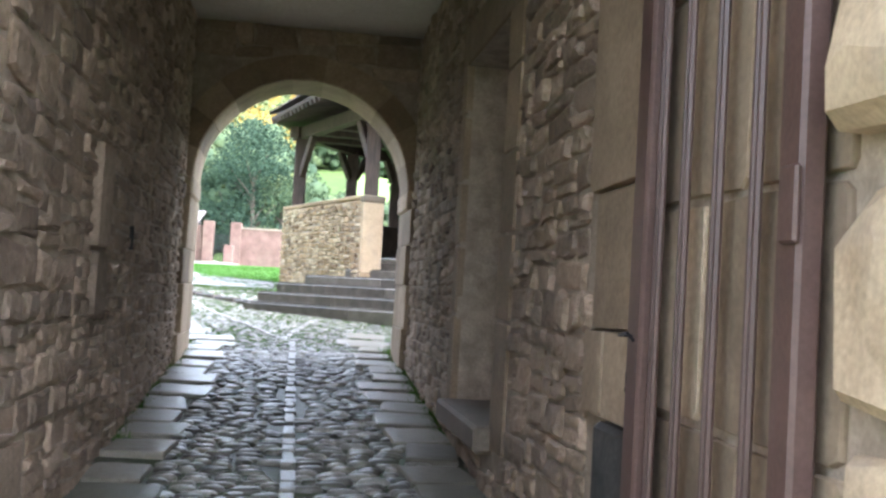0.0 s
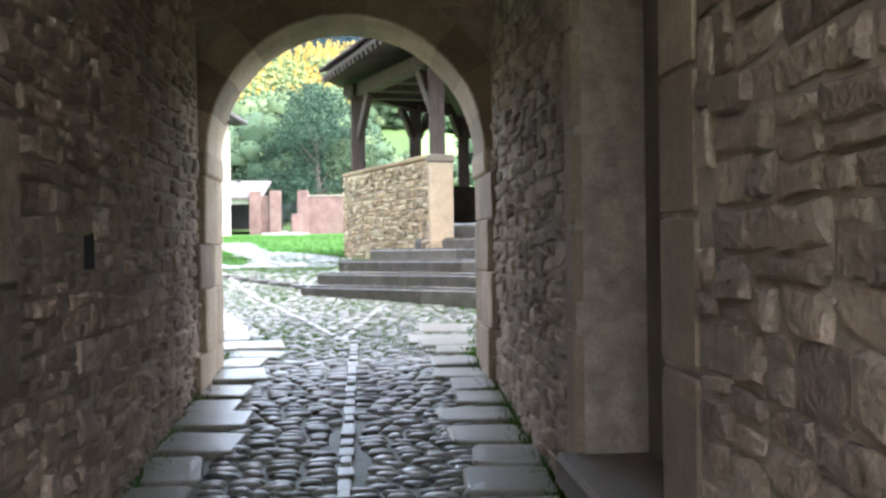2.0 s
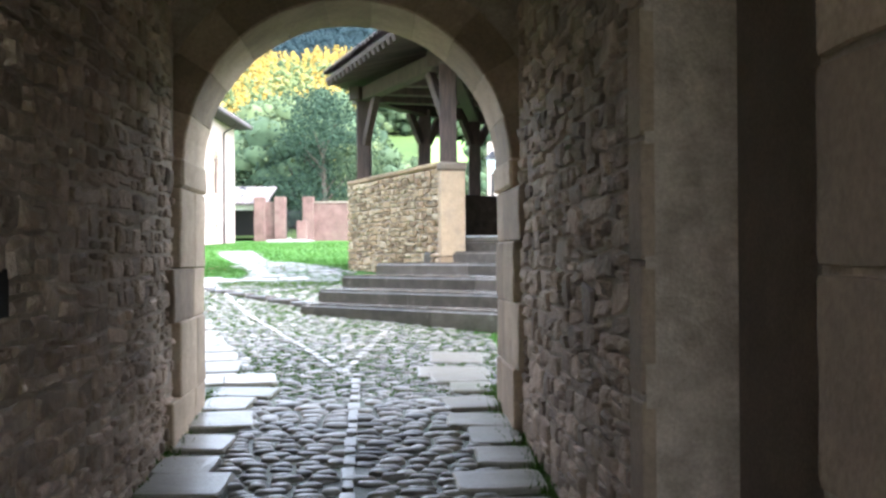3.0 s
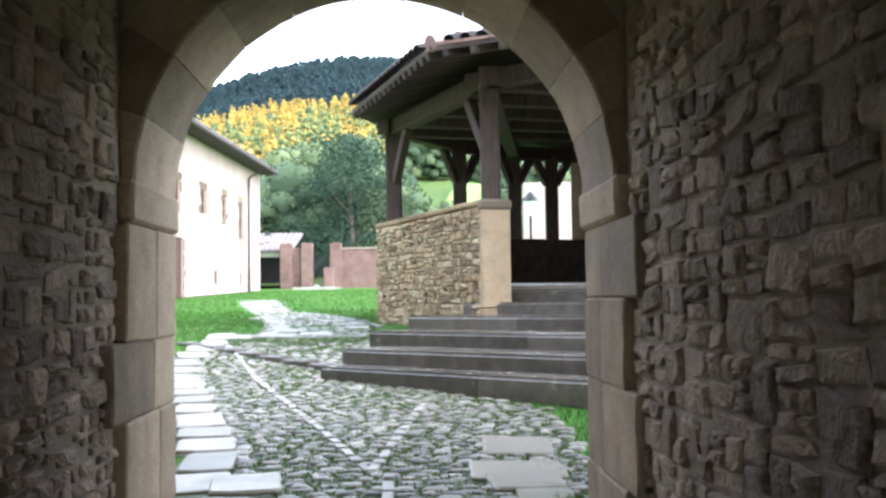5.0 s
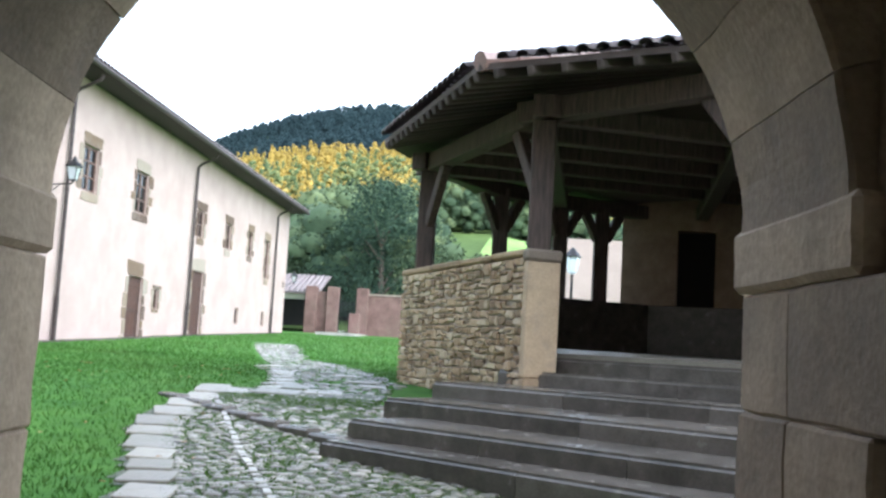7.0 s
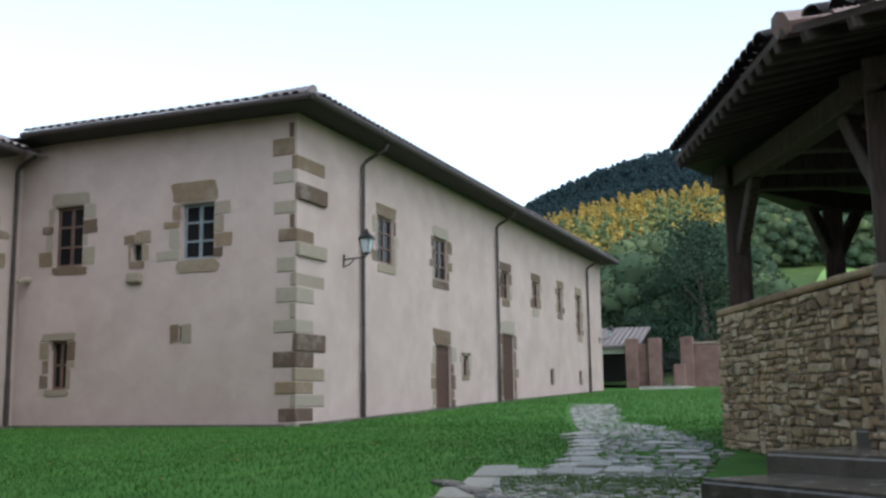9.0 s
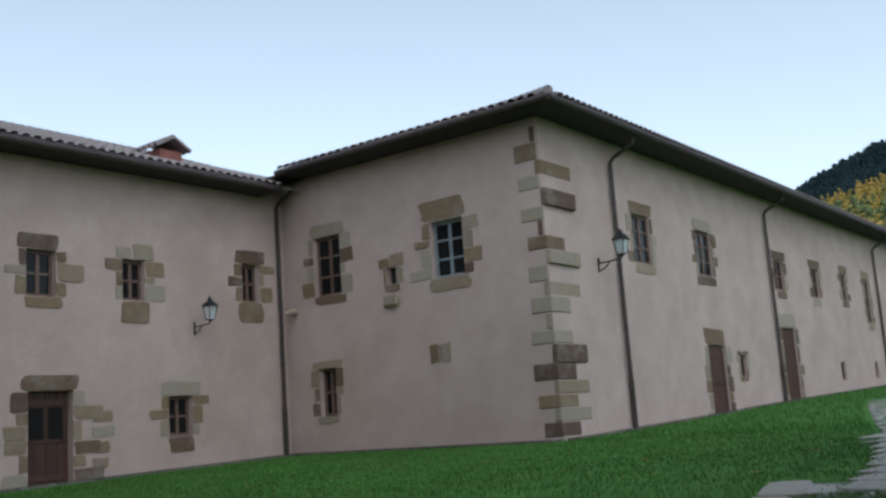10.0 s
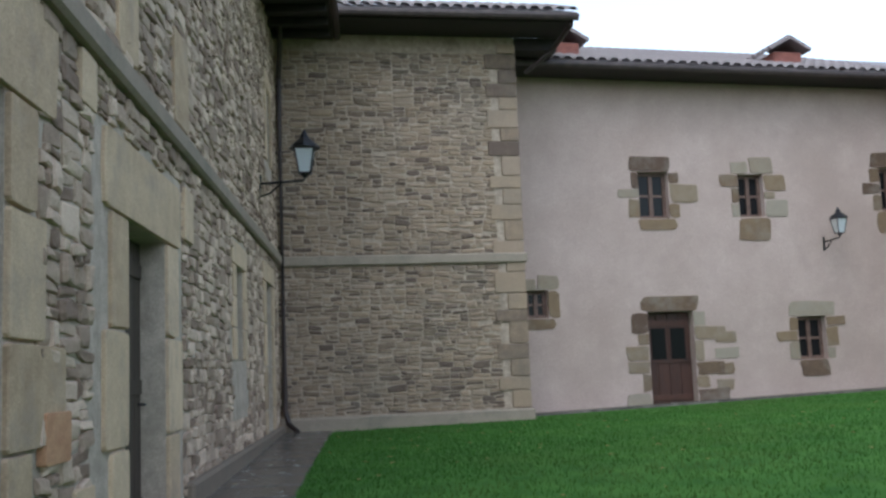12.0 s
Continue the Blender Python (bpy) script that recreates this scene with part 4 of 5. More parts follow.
for k in range(12):
    a = E_N.lerp(E_R, (k + 0.5) / 12)
    b = RN.lerp(RR, (k + 0.5) / 12)
    part("rafter", beam(bmesh.new(), a - UP * 0.05, a.lerp(b, 0.8) - UP * 0.05, 0.09, 0.11), M_WOODH, porch)
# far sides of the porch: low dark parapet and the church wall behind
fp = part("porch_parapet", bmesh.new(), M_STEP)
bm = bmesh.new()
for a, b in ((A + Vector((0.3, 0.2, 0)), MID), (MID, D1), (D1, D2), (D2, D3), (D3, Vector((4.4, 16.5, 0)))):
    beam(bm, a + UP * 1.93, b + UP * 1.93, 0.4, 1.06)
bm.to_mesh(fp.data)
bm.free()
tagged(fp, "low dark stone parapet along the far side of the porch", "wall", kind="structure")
back_m = pose(2.0, 16.95, 0, 0, 0, -12)
porch_wall = part("wall_porch_back", holed_wall(0, 6.0, 0.5, 6.5, [(1.05, 1.75, 1.5, 3.9)], 0.5), M_ASHLAR, m=back_m)
tagged(porch_wall, "cream stone wall at the back of the porch with a dark doorway", "wall", kind="structure")
part("door_leaf", bx(1.05, 1.75, 0.3, 0.36, 1.5, 3.9), M_DARK, porch_wall, "door leaf with its shade painted near black")
cw = part("wall_porch_east", bx(0, 12, 0, 0.5, 0.3, 6.5), M_ASHLAR, m=pose(6.9, 18.0, 0, 0, 0, -97))
tagged(cw, "stone wall of the church beside the porch", "wall", kind="structure")


# ---- the monastery buildings ----
def window(parent, x0, x1, z0, z1, rows=2, cols=2, depth=0.2, material=None):
    """A recessed wooden window with panes; parent's frame, front at y = 0."""
    # backing sheet painted near black in place of a shaded room
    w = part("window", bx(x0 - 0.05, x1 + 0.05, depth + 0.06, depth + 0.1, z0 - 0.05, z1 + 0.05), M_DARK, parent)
    fr = bmesh.new()
    t = 0.075
    box(fr, x0, x0 + t, depth, depth + 0.05, z0, z1)
    box(fr, x1 - t, x1, depth, depth + 0.05, z0, z1)
    box(fr, x0 + t, x1 - t, depth, depth + 0.05, z0, z0 + t)
    box(fr, x0 + t, x1 - t, depth, depth + 0.05, z1 - t, z1)
    for i in range(1, cols):
        x = x0 + (x1 - x0) * i / cols
        box(fr, x - 0.045, x + 0.045, depth - 0.002, depth + 0.048, z0 + t, z1 - t)
    for i in range(1, rows):
        z = z0 + (z1 - z0) * i / rows
        box(fr, x0 + t, x1 - t, depth + 0.004, depth + 0.044, z - 0.025, z + 0.025)
    part("window_frame", fr, material or M_FRAME, w)
    for i in range(cols):
        for k in range(rows):
            a, b = x0 + (x1 - x0) * i / cols, x0 + (x1 - x0) * (i + 1) / cols
            c, d = z0 + (z1 - z0) * k / rows, z0 + (z1 - z0) * (k + 1) / rows
            part("pane", bx(a + 0.03, b - 0.03, depth + 0.03, depth + 0.036, c + 0.02, d - 0.02), M_GLASS, w)
    return w


def surround(parent, x0, x1, z0, z1, rng, top=0.36, bottom=0.3, side=0.3, meshes=None, n=None, extra_right=0.0):
    """Uneven dressed stones round an opening, just proud of the plaster."""
    meshes = meshes or ME_QUOIN
    w = x1 - x0
    if top:
        a, b = x0 - rng.uniform(0.06, 0.34), x1 + rng.uniform(0.06, 0.34)
        if w < 0.9 and rng.random() < 0.35:
            c = x0 + w * rng.uniform(0.2, 0.5)
            block(parent, "lintel", meshes, a - 0.1, c - 0.005, z1, z1 + top * 0.8, 0.02, rng, 0.0, 1.2)
            block(parent, "lintel", meshes, c, b, z1, z1 + top * 1.1, 0.024, rng, 0.0, 1.2)
        else:
            block(parent, "lintel", meshes, a, b, z1, z1 + top, 0.022, rng, 0.0, 1.0)
    if bottom:
        block(parent, "sill", meshes, x0 - rng.uniform(0.0, 0.22), x1 + rng.uniform(0.0, 0.22), z0 - bottom * rng.uniform(0.7, 1.1), z0, 0.024, rng, 0.0, 1.2)
    n = n or max(2, round((z1 - z0) / 0.38))
    for s in (0, 1):
        cuts = [z0] + sorted(z0 + (z1 - z0) * (i + rng.uniform(-0.32, 0.32)) / n for i in range(1, n)) + [z1]
        wide = rng.random() < 0.5
        for a, b in zip(cuts, cuts[1:]):
            d = side * (rng.uniform(1.1, 1.75) if wide else rng.uniform(0.45, 0.9))
            if s == 0:
                block(parent, "jamb_stone", meshes, x0 - d, x0 + 0.004, a, b - 0.004, 0.02, rng, 0.0, 1.4)
            else:
                block(parent, "jamb_stone", meshes, x1 - 0.004, x1 + d + (extra_right if wide else 0), a, b - 0.004, 0.02, rng, 0.0, 1.4)
            wide = not wide if rng.random() < 0.8 else wide


def plank_door(parent, x0, x1, z0, z1, material, depth=0.22, boards=5):
    d = part("door", bx(x0, x1, depth + 0.03, depth + 0.08, z0, z1), material, parent)
    for i in range(boards):
        a, b = x0 + (x1 - x0) * i / boards, x0 + (x1 - x0) * (i + 1) / boards
        part("plank", bx(a + 0.004, b - 0.004, depth, depth + 0.028, z0 + 0.02, z1 - 0.01, 0.006), material, d)
    for z in (z0 + 0.25, (z0 + z1) / 2, z1 - 0.25):
        part("ledge", bx(x0 + 0.04, x1 - 0.04, depth - 0.02, depth - 0.002, z - 0.06, z + 0.06, 0.005), material, d)
    part("door_handle", tube(bmesh.new(), [(x1 - 0.14, depth - 0.01, z0 + 1.05), (x1 - 0.14, depth - 0.07, z0 + 1.05), (x1 - 0.22, depth - 0.07, z0 + 1.05)], 0.012, 6), M_IRON, d, "iron handle")
    return d


def downpipe(parent, x, z0, z1, out=0.8):
    bm = tube(bmesh.new(), [(x + 0.12, -out + 0.05, z1 + 0.55), (x + 0.1, -out + 0.1, z1 + 0.4), (x, -0.2, z1 + 0.12), (x, -0.1, z1), (x, -0.1, z0)], 0.055, 8)
    for z in np.arange(z0 + 0.8, z1, 1.6):
        tube(bm, [(x, -0.1, z), (x, -0.1, z + 0.05)], 0.068, 8)
    tube(bm, [(x, -0.1, z0), (x, -0.1, z0 + 1.2)], 0.068, 8)
    return part("downpipe", bm, M_PIPE, parent, "dark metal downpipe")


FZ = 8.355
house_m = pose(-12.1, 0, 0, 0, 0, 90)
house = thing("monastery_wing", "two-storey pale plastered wing with sandstone corner stones and tiled hip roof", "house")
rng = random.Random(71)
F_WIN = ((24.43, 25.5, 5.25, 6.55, 3), (28.53, 29.65, 5.21, 6.55, 3), (35.09, 36.0, 5.16, 6.2, 2), (39.13, 39.95, 5.12, 6.2, 2), (42.92, 43.65, 5.19, 6.29, 2), (46.31, 47.1, 4.39, 6.29, 3), (30.96, 31.46, 2.21, 2.9, 1), (41.45, 42.05, 2.02, 2.73, 1), (46.37, 46.92, 2.06, 2.76, 1))
F_DOOR = ((28.56, 29.86, 1.0, 3.17), (35.06, 36.49, 1.15, 3.87))
facade = part("wall", holed_wall(20.05, 50.8, 0.2, FZ, [w[:4] for w in F_WIN] + list(F_DOOR), 0.5), M_PLASTER, house, "pale plastered long front", m=house_m)
for i, (a, b, c, d, r) in enumerate(F_WIN):
    window(facade, a, b, c, d, r, 2 if b - a > 0.7 else 1, 0.07)
    if i < 7:
        surround(facade, a, b, c, d, rng, 0.36 if i < 6 else 0.12, 0.34 if i < 6 else 0.12, 0.24 if i < 6 else 0.18)
for a, b, c, d in F_DOOR:
    plank_door(facade, a, b, c, d, M_DOOR, 0.08)
    surround(facade, a, b, c, d, rng, 0.5, 0, 0.3, n=5)
for x in (23.36, 34.42, 48.14):
    downpipe(facade, x, ground_z(-11, x), 7.7)
W_WIN = ((-19.35, -18.39, 5.01, 6.6, 3), (-15.38, -14.4, 4.96, 6.36, 3), (-19.34, -18.76, 1.87, 3.11, 2))
W_EXTRA = ((-16.85, -16.52, 5.02, 5.45), (-15.36, -15.28, 2.95, 3.33))
wing_m = pose(0, 20.05, 0)
wingw = part("wall", holed_wall(-20.97, -12.6, 0.2, FZ, [w[:4] for w in W_WIN] + list(W_EXTRA), 0.5), M_PLASTER, house, "pale plastered short front", m=wing_m)
for a, b, c, d, r in W_WIN:
    window(wingw, a, b, c, d, r, 2, 0.16, M_FRAMEB if a == -15.38 else None)
surround(wingw, -19.35, -18.39, 5.01, 6.6, rng, 0.36, 0.25, 0.3)
surround(wingw, -15.38, -14.4, 4.96, 6.36, rng, 0.55, 0.4, 0.42)
surround(wingw, -19.34, -18.76, 1.87, 3.11, rng, 0.2, 0.22, 0.22)
surround(wingw, -16.85, -16.52, 5.02, 5.45, rng, 0.3, 0.25, 0.16, n=1)
part("corbel", bx(-16.92, -16.45, -0.14, 0.0, 4.45, 4.75, 0.05), M_QUOIN, wingw, "carved corbel under a small niche")
part("niche_dark", bx(-16.9, -16.45, 0.2, 0.22, 4.95, 5.5), M_DARK, wingw)
part("slit_dark", bx(-15.45, -15.2, 0.2, 0.22, 2.9, 3.4), M_DARK, wingw)
block(wingw, "slit_stone", ME_QUOIN, -15.62, -15.36, 2.9, 3.4, 0.02, rng)
block(wingw, "slit_stone", ME_QUOIN, -15.28, -14.98, 2.9, 3.4, 0.02, rng)
part("water_spout", tube(bmesh.new(), [(-20.1, 0.05, 4.72), (-20.1, -0.25, 4.7), (-20.05, -0.45, 4.62)], [0.1, 0.08, 0.05], 8), M_GREYSTONE, wingw, "small stone spout")
# corner quoins wrap both fronts
z = 0.72
k = 0
while z < 8.0:
    h = rng.uniform(0.3, 0.44)
    la, lb = ((0.6, 0.8) if k % 2 else (0.14, 1.35))
    la *= rng.uniform(0.75, 1.05)
    bm = bx(-la, 0.022, -0.022, lb, z + 0.006, z + h - 0.006, 0.02)
    part("quoin", bm, M_QUOIN, house, m=pose(-12.1, 20.05, 0, 0, rng.uniform(-0.8, 0.8), 0))
    z += h
    k += 1
house_in = part("wall", bx(-20.5, -12.75, 20.8, 50.2, 0.2, 0.3), M_DARK, house, "inner floor")
part("wall", bx(-26.5, -12.1, 50.8, 51.3, 0.2, FZ), M_PLASTER, house, "plain end wall")


def roof_part(parent, pts, t=0.06, material=None, label="tiled roof slope"):
    bm = bmesh.new()
    slab_faces(bm, [Vector(p) for p in pts], t)
    bmesh.ops.recalc_face_normals(bm, faces=bm.faces)
    return part("roof", bm, material or M_TILE, parent, label)


RZ = 8.37
SL = 0.35
roof_part(house, ((-11.2, 19.15, RZ), (-11.2, 51.6, RZ), (-19.2, 51.6, RZ + 8 * SL), (-19.2, 27.15, RZ + 8 * SL)))
roof_part(house, ((-19.75, 19.15, RZ), (-11.2, 19.15, RZ), (-19.2, 27.15, RZ + 8 * SL), (-27.5, 27.15, RZ + 8 * SL)))
tile_eave(house, (-11.2, 19.15, RZ), (-11.2, 51.6, RZ), (-1, 0, SL), 2.2, M_TILE, 0.26, hip0=1.0)
tile_eave(house, (-19.6, 19.15, RZ), (-11.2, 19.15, RZ), (0, 1, SL), 2.2, M_TILE, 0.26, hip1=1.0)
# soffit boards, their underside shade carried by M_EAVE
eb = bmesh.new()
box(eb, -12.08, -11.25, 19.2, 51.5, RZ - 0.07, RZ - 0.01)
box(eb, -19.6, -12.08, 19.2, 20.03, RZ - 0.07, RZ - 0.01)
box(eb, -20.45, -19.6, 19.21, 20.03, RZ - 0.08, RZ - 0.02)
part("eave_soffit", eb, M_EAVE, house, "boarded eaves with underside shade in their dark colour")
gut = bmesh.new()
tube(gut, [(-11.17, 19.1, RZ - 0.02), (-11.17, 51.6, RZ - 0.02)], 0.075, 8)
tube(gut, [(-19.65, 19.08, RZ - 0.02), (-11.17, 19.08, RZ - 0.02)], 0.075, 8)
part("gutter", gut, M_PIPE, house, "dark metal gutter")
for k in range(8):
    a = Vector((-11.2 - k * 0.42, 19.15 + k * 0.42, RZ + 0.13 + k * 0.42 * SL))
    part("hip_tile", tube(bmesh.new(), [a, a + Vector((-0.46, 0.46, 0.46 * SL))], [0.12, 0.095], 8), M_TILE, house)

house2 = thing("monastery_cross_wing", "pale plastered two-storey cross wing with a brown door and small windows", "house")
pink_m = pose(-20.47, 0, 0, 0, 0, 90)
P_WIN = ((9.73, 10.19, 2.7, 3.28, 2), (12.4, 13.11, 4.8, 5.83, 2), (14.82, 15.45, 4.83, 5.8, 2), (18.5, 19.09, 4.97, 5.98, 2), (16.05, 16.76, 1.63, 2.58, 2))
P_DOOR = (12.43, 13.5, 0.68, 2.77)
pink = part("wall", holed_wall(4.0, 20.03, 0.2, 8.1, [w[:4] for w in P_WIN] + [P_DOOR], 0.5), M_PLASTER, house2, "pinkish lime plaster wall", m=pink_m)
for a, b, c, d, r in P_WIN:
    window(pink, a, b, c, d, r, 2, 0.15)
surround(pink, 9.73, 10.19, 2.7, 3.28, rng, 0.3, 0.3, 0.34, n=1)
surround(pink, 12.4, 13.11, 4.8, 5.83, rng, 0.36, 0.32, 0.33, extra_right=0.3)
surround(pink, 14.82, 15.45, 4.83, 5.8, rng, 0.36, 0.5, 0.36)
surround(pink, 18.5, 19.09, 4.97, 5.98, rng, 0.38, 0.7, 0.34)
surround(pink, 16.05, 16.76, 1.63, 2.58, rng, 0.36, 0.42, 0.38)
pdoor = plank_door(pink, *P_DOOR, M_DOOR, 0.2, 4)
for a, b in ((12.57, 12.9), (13.02, 13.36)):
    part("pane", bx(a, b, 0.172, 0.178, 1.75, 2.42), M_GLASS, pdoor, "dark glass pane")
surround(pink, *P_DOOR, rng, 0.34, 0, 0.36, n=6, extra_right=0.2)
for i in range(4):
    z = 1.0 + i * 0.36 + rng.uniform(-0.03, 0.03)
    block(pink, "patch_stone", ME_QUOIN, 13.95, 14.5 + rng.uniform(-0.15, 0.1), z, z + 0.26, 0.018, rng)
downpipe(pink, 19.75, ground_z(-19, 19.5), 7.6, 0.7)
roof_part(house2, ((-19.65, 3.0, 7.95), (-19.65, 26.0, 7.95), (-25.5, 26.0, 7.95 + 5.85 * 0.38), (-25.5, 3.0, 7.95 + 5.85 * 0.38)))
tile_eave(house2, (-19.65, 8.6, 7.95), (-19.65, 19.3, 7.95), (-1, 0, 0.38), 6.2, M_TILE, 0.26)
part("gutter", tube(bmesh.new(), [(-19.6, 8.4, 7.91), (-19.6, 19.2, 7.91)], 0.075, 8), M_PIPE, house2, "dark metal gutter")
part("eave_soffit", bx(-20.45, -19.65, 8.4, 19.2, 7.86, 7.92), M_EAVE, house2, "boarded eaves with underside shade in their dark colour")


def roof_vent(x, y, z):
    v = thing("roof_vent", "small red brick roof vent with a tiled cap", "chimney", pose(x, y, z, 0, 0, 90), "roof vents")
    part("brick_base", bx(-0.36, 0.36, -0.36, 0.36, -0.3, 0.46, 0.02), M_BRICK, v)
    for s in (-1, 1):
        cap = bmesh.new()
        slab_faces(cap, [Vector(p) for p in ((s * 0.52, -0.52, 0.46), (s * 0.52, 0.52, 0.46), (0, 0.52, 0.74), (0, -0.52, 0.74))], 0.05)
        bmesh.ops.recalc_face_normals(cap, faces=cap.faces)
        part("cap", cap, M_TILE, v)
        for k in range(5):
            yy = -0.44 + k * 0.22
            part("tile", tube(bmesh.new(), [(s * 0.55, yy, 0.5), (0, yy, 0.8)], 0.06, 6), M_TILE, v)
    return v


roof_vent(-21.2, 16.6, 8.35)
roof_vent(-21.2, 11.0, 8.35)

# stone bay beside the cross wing
BAY = 4.75
bay_m = pose(-19.4, 4.48, 0, 0, 0, 86.1)
bay = thing("stone_bay", "tall stone bay of coursed rubble with string course and eaves", "house", bay_m)
bwall = part("wall", bx(0, BAY, 0, 1.6, 0.2, 8.3), M_MORTAR, bay)
rngb = random.Random(81)
cells = []
split(rngb, 0, BAY - 0.5, 0.95, 3.72, 0.22, 0.075, cells)
split(rngb, 0, BAY - 0.5, 3.93, 7.9, 0.22, 0.075, cells)
lay(bwall, cells, STONES, ME_BAY, M_BAY_J, 0.022, (1.2, 4.4, 1.0, 3.7), 82, gap=0.014)
z = 0.95
k = 0
while z < 8.0:
    h = rngb.uniform(0.22, 0.42)
    w = 0.62 if k % 2 else 0.36
    block(bwall, "quoin", ME_BAYB, BAY - w, BAY + 0.02, z, min(z + h, 8.1) - 0.01, 0.04, rngb, 0.0, 0.6)
    z += h
    k += 1
part("string_course", bx(-0.1, BAY + 0.06, -0.09, 0.02, 3.73, 3.92, 0.025), M_GREYSTONE, bay)
part("plinth", bx(0, BAY + 0.06, -0.14, 0.02, 0.3, 0.93, 0.03), M_GREYSTONE, bay, "worn stone plinth")
roof_part(bay, ((-0.5, -1.1, 8.35), (BAY + 1.0, -1.1, 8.35), (BAY + 1.0, 4.5, 10.6), (-0.5, 4.5, 10.6)))
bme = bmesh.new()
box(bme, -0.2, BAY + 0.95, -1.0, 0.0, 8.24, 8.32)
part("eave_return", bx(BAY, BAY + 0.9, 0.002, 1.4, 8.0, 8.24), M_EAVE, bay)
part("eave_soffit", bme, M_EAVE, bay, "timber eaves with underside shade in their dark colour")
part("gutter", tube(bmesh.new(), [(-0.2, -1.14, 8.3), (BAY + 1.0, -1.14, 8.3)], 0.075, 8), M_PIPE, bay, "dark gutter")
tile_eave(bay, (-0.2, -1.1, 8.35), (BAY + 1.0, -1.1, 8.35), (0, 1, 0.4), 2.2, M_TILE, 0.24)
part("downpipe", tube(bmesh.new(), [(0.12, -0.95, 8.25), (0.12, -0.4, 7.7), (0.1, -0.12, 7.3), (0.1, -0.12, 1.1), (0.16, -0.2, 0.85), (0.3, -0.5, 0.72)], 0.05, 8), M_PIPE, bay, "dark metal downpipe")
part("downpipe", tube(bmesh.new(), [(BAY + 0.9, -1.0, 8.2), (BAY + 0.7, -0.3, 7.9), (BAY + 0.25, 0.1, 7.55)], 0.05, 8), M_PIPE, bay, "dark metal downpipe")

# church wall beside the camera
ch_m = pose(-4.6, 1.85, 0, 0, 0, 169.9)
church = thing("church_wall", "rubble church wall with dressed door frames and a sloping string course", "wall", ch_m, kind="structure")
C_DOOR = (3.22, 4.6, 0.5, 2.88)
C_WIN = (9.0, 9.75, 1.95, 3.15)
C_DOOR2 = (12.72, 13.7, 0.5, 3.27)
C_UP = (13.3, 13.9, 5.4, 6.7)
cwall = part("wall", holed_wall(-0.4, 15.05, -0.4, 8.22, [C_DOOR, C_WIN, C_DOOR2, C_UP, (-0.399, 0.85, 0.3, 3.15)], 0.8), M_LIME, church)
part("wall_return", bx(-0.4, 0.0, 0.8, 2.6, -0.4, 8.2), M_MORTAR, church)
rngc = random.Random(91)
holes = [(2.35, 5.35, 0.3, 3.45), (8.6, 10.15, 1.2, 3.5), (12.3, 14.2, 0.3, 3.6), (13.0, 14.2, 5.1, 7.0), (-0.5, 1.3, 0, 3.6)]
cells = []
split(rngc, 0.0, 15.0, 0.5, 3.76, 0.24, 0.11, cells)
lay(cwall, cells, STONES, ME_CHURCH, M_CHURCH_J, 0.026, (1.2, 9.0, 0.5, 3.8), 92, holes=holes)
cells = []
split(rngc, 0.0, 15.0, 3.96, 8.1, 0.26, 0.1, cells)
lay(cwall, cells, STONES, ME_CHURCH, M_CHURCH_J, 0.028, None, 93, holes=holes)
part("string_course", bx(-0.4, 14.95, -0.1, 0.02, 3.76, 3.95, 0.03), M_GREYSTONE, church, "weathered projecting string course")
part("plinth", bx(5.4, 14.95, -0.1, 0.02, 0.2, 0.82, 0.03), M_GREYSTONE, church, "worn plinth")


def dressed(x0, x1, z0, z1, side, lint, n):
    block(cwall, "lintel", ME_CHURCHB, x0 - side * 1.2, x1 + side * 1.1, z1, z1 + lint, 0.034, rngc, 0.0, 0.3)
    for i in range(n):
        a, b = z0 + (z1 - z0) * i / n, z0 + (z1 - z0) * (i + 1) / n
        w = side * (1.15 if i % 2 else 0.85)
        block(cwall, "jamb_stone", ME_CHURCHB, x0 - w, x0, a + 0.002, b - 0.002, 0.032, rngc, 0.0, 0.3)
        block(cwall, "jamb_stone", ME_CHURCHB, x1, x1 + w, a + 0.002, b - 0.002, 0.032, rngc, 0.0, 0.3)


dressed(*C_DOOR, 0.55, 0.55, 3)
dressed(*C_WIN, 0.35, 0.3, 3)
dressed(*C_DOOR2, 0.36, 0.32, 4)
dressed(*C_UP, 0.3, 0.28, 3)
for z0, z1, x1 in ((0.5, 0.95, 1.5), (0.95, 1.42, 1.2), (1.42, 1.95, 1.75), (1.95, 2.6, 1.4), (2.6, 3.15, 1.25), (3.15, 3.74, 1.6)):
    block(cwall, "arch_jamb", ME_CHURCHB, 0.85 if z1 < 3.2 else -0.3, x1, z0, z1 - 0.003, 0.034, rngc, 0.0, 0.3)
for x0, x1, z0, z1 in ((2.0, 2.35, 3.4, 3.74), (1.9, 2.3, 0.6, 1.15), (5.35, 5.8, 3.0, 3.5), (4.9, 5.6, 4.0, 4.9), (2.9, 3.5, 4.0, 5.2)):
    block(cwall, "block", ME_CHURCHB, x0, x1, z0, z1, 0.045, rngc)
block(cwall, "orange_stone", set_meshes(BLOCKS[:2], M_TAN, "orange_stone"), 1.35, 1.8, 1.32, 1.6, 0.05, rngc)
plank_door(church, 3.22, 4.6, 0.5, 2.88, M_DOORC, 0.2, 6)
plank_door(church, 12.72, 13.7, 0.5, 3.27, M_DOORC, 0.35, 4)
window(church, *C_WIN, 3, 2, 0.4)
window(church, *C_UP, 3, 2, 0.4)
part("arch_dark", bx(-0.4, 0.95, 0.6, 0.65, 0.2, 3.3), M_DARK, church)
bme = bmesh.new()
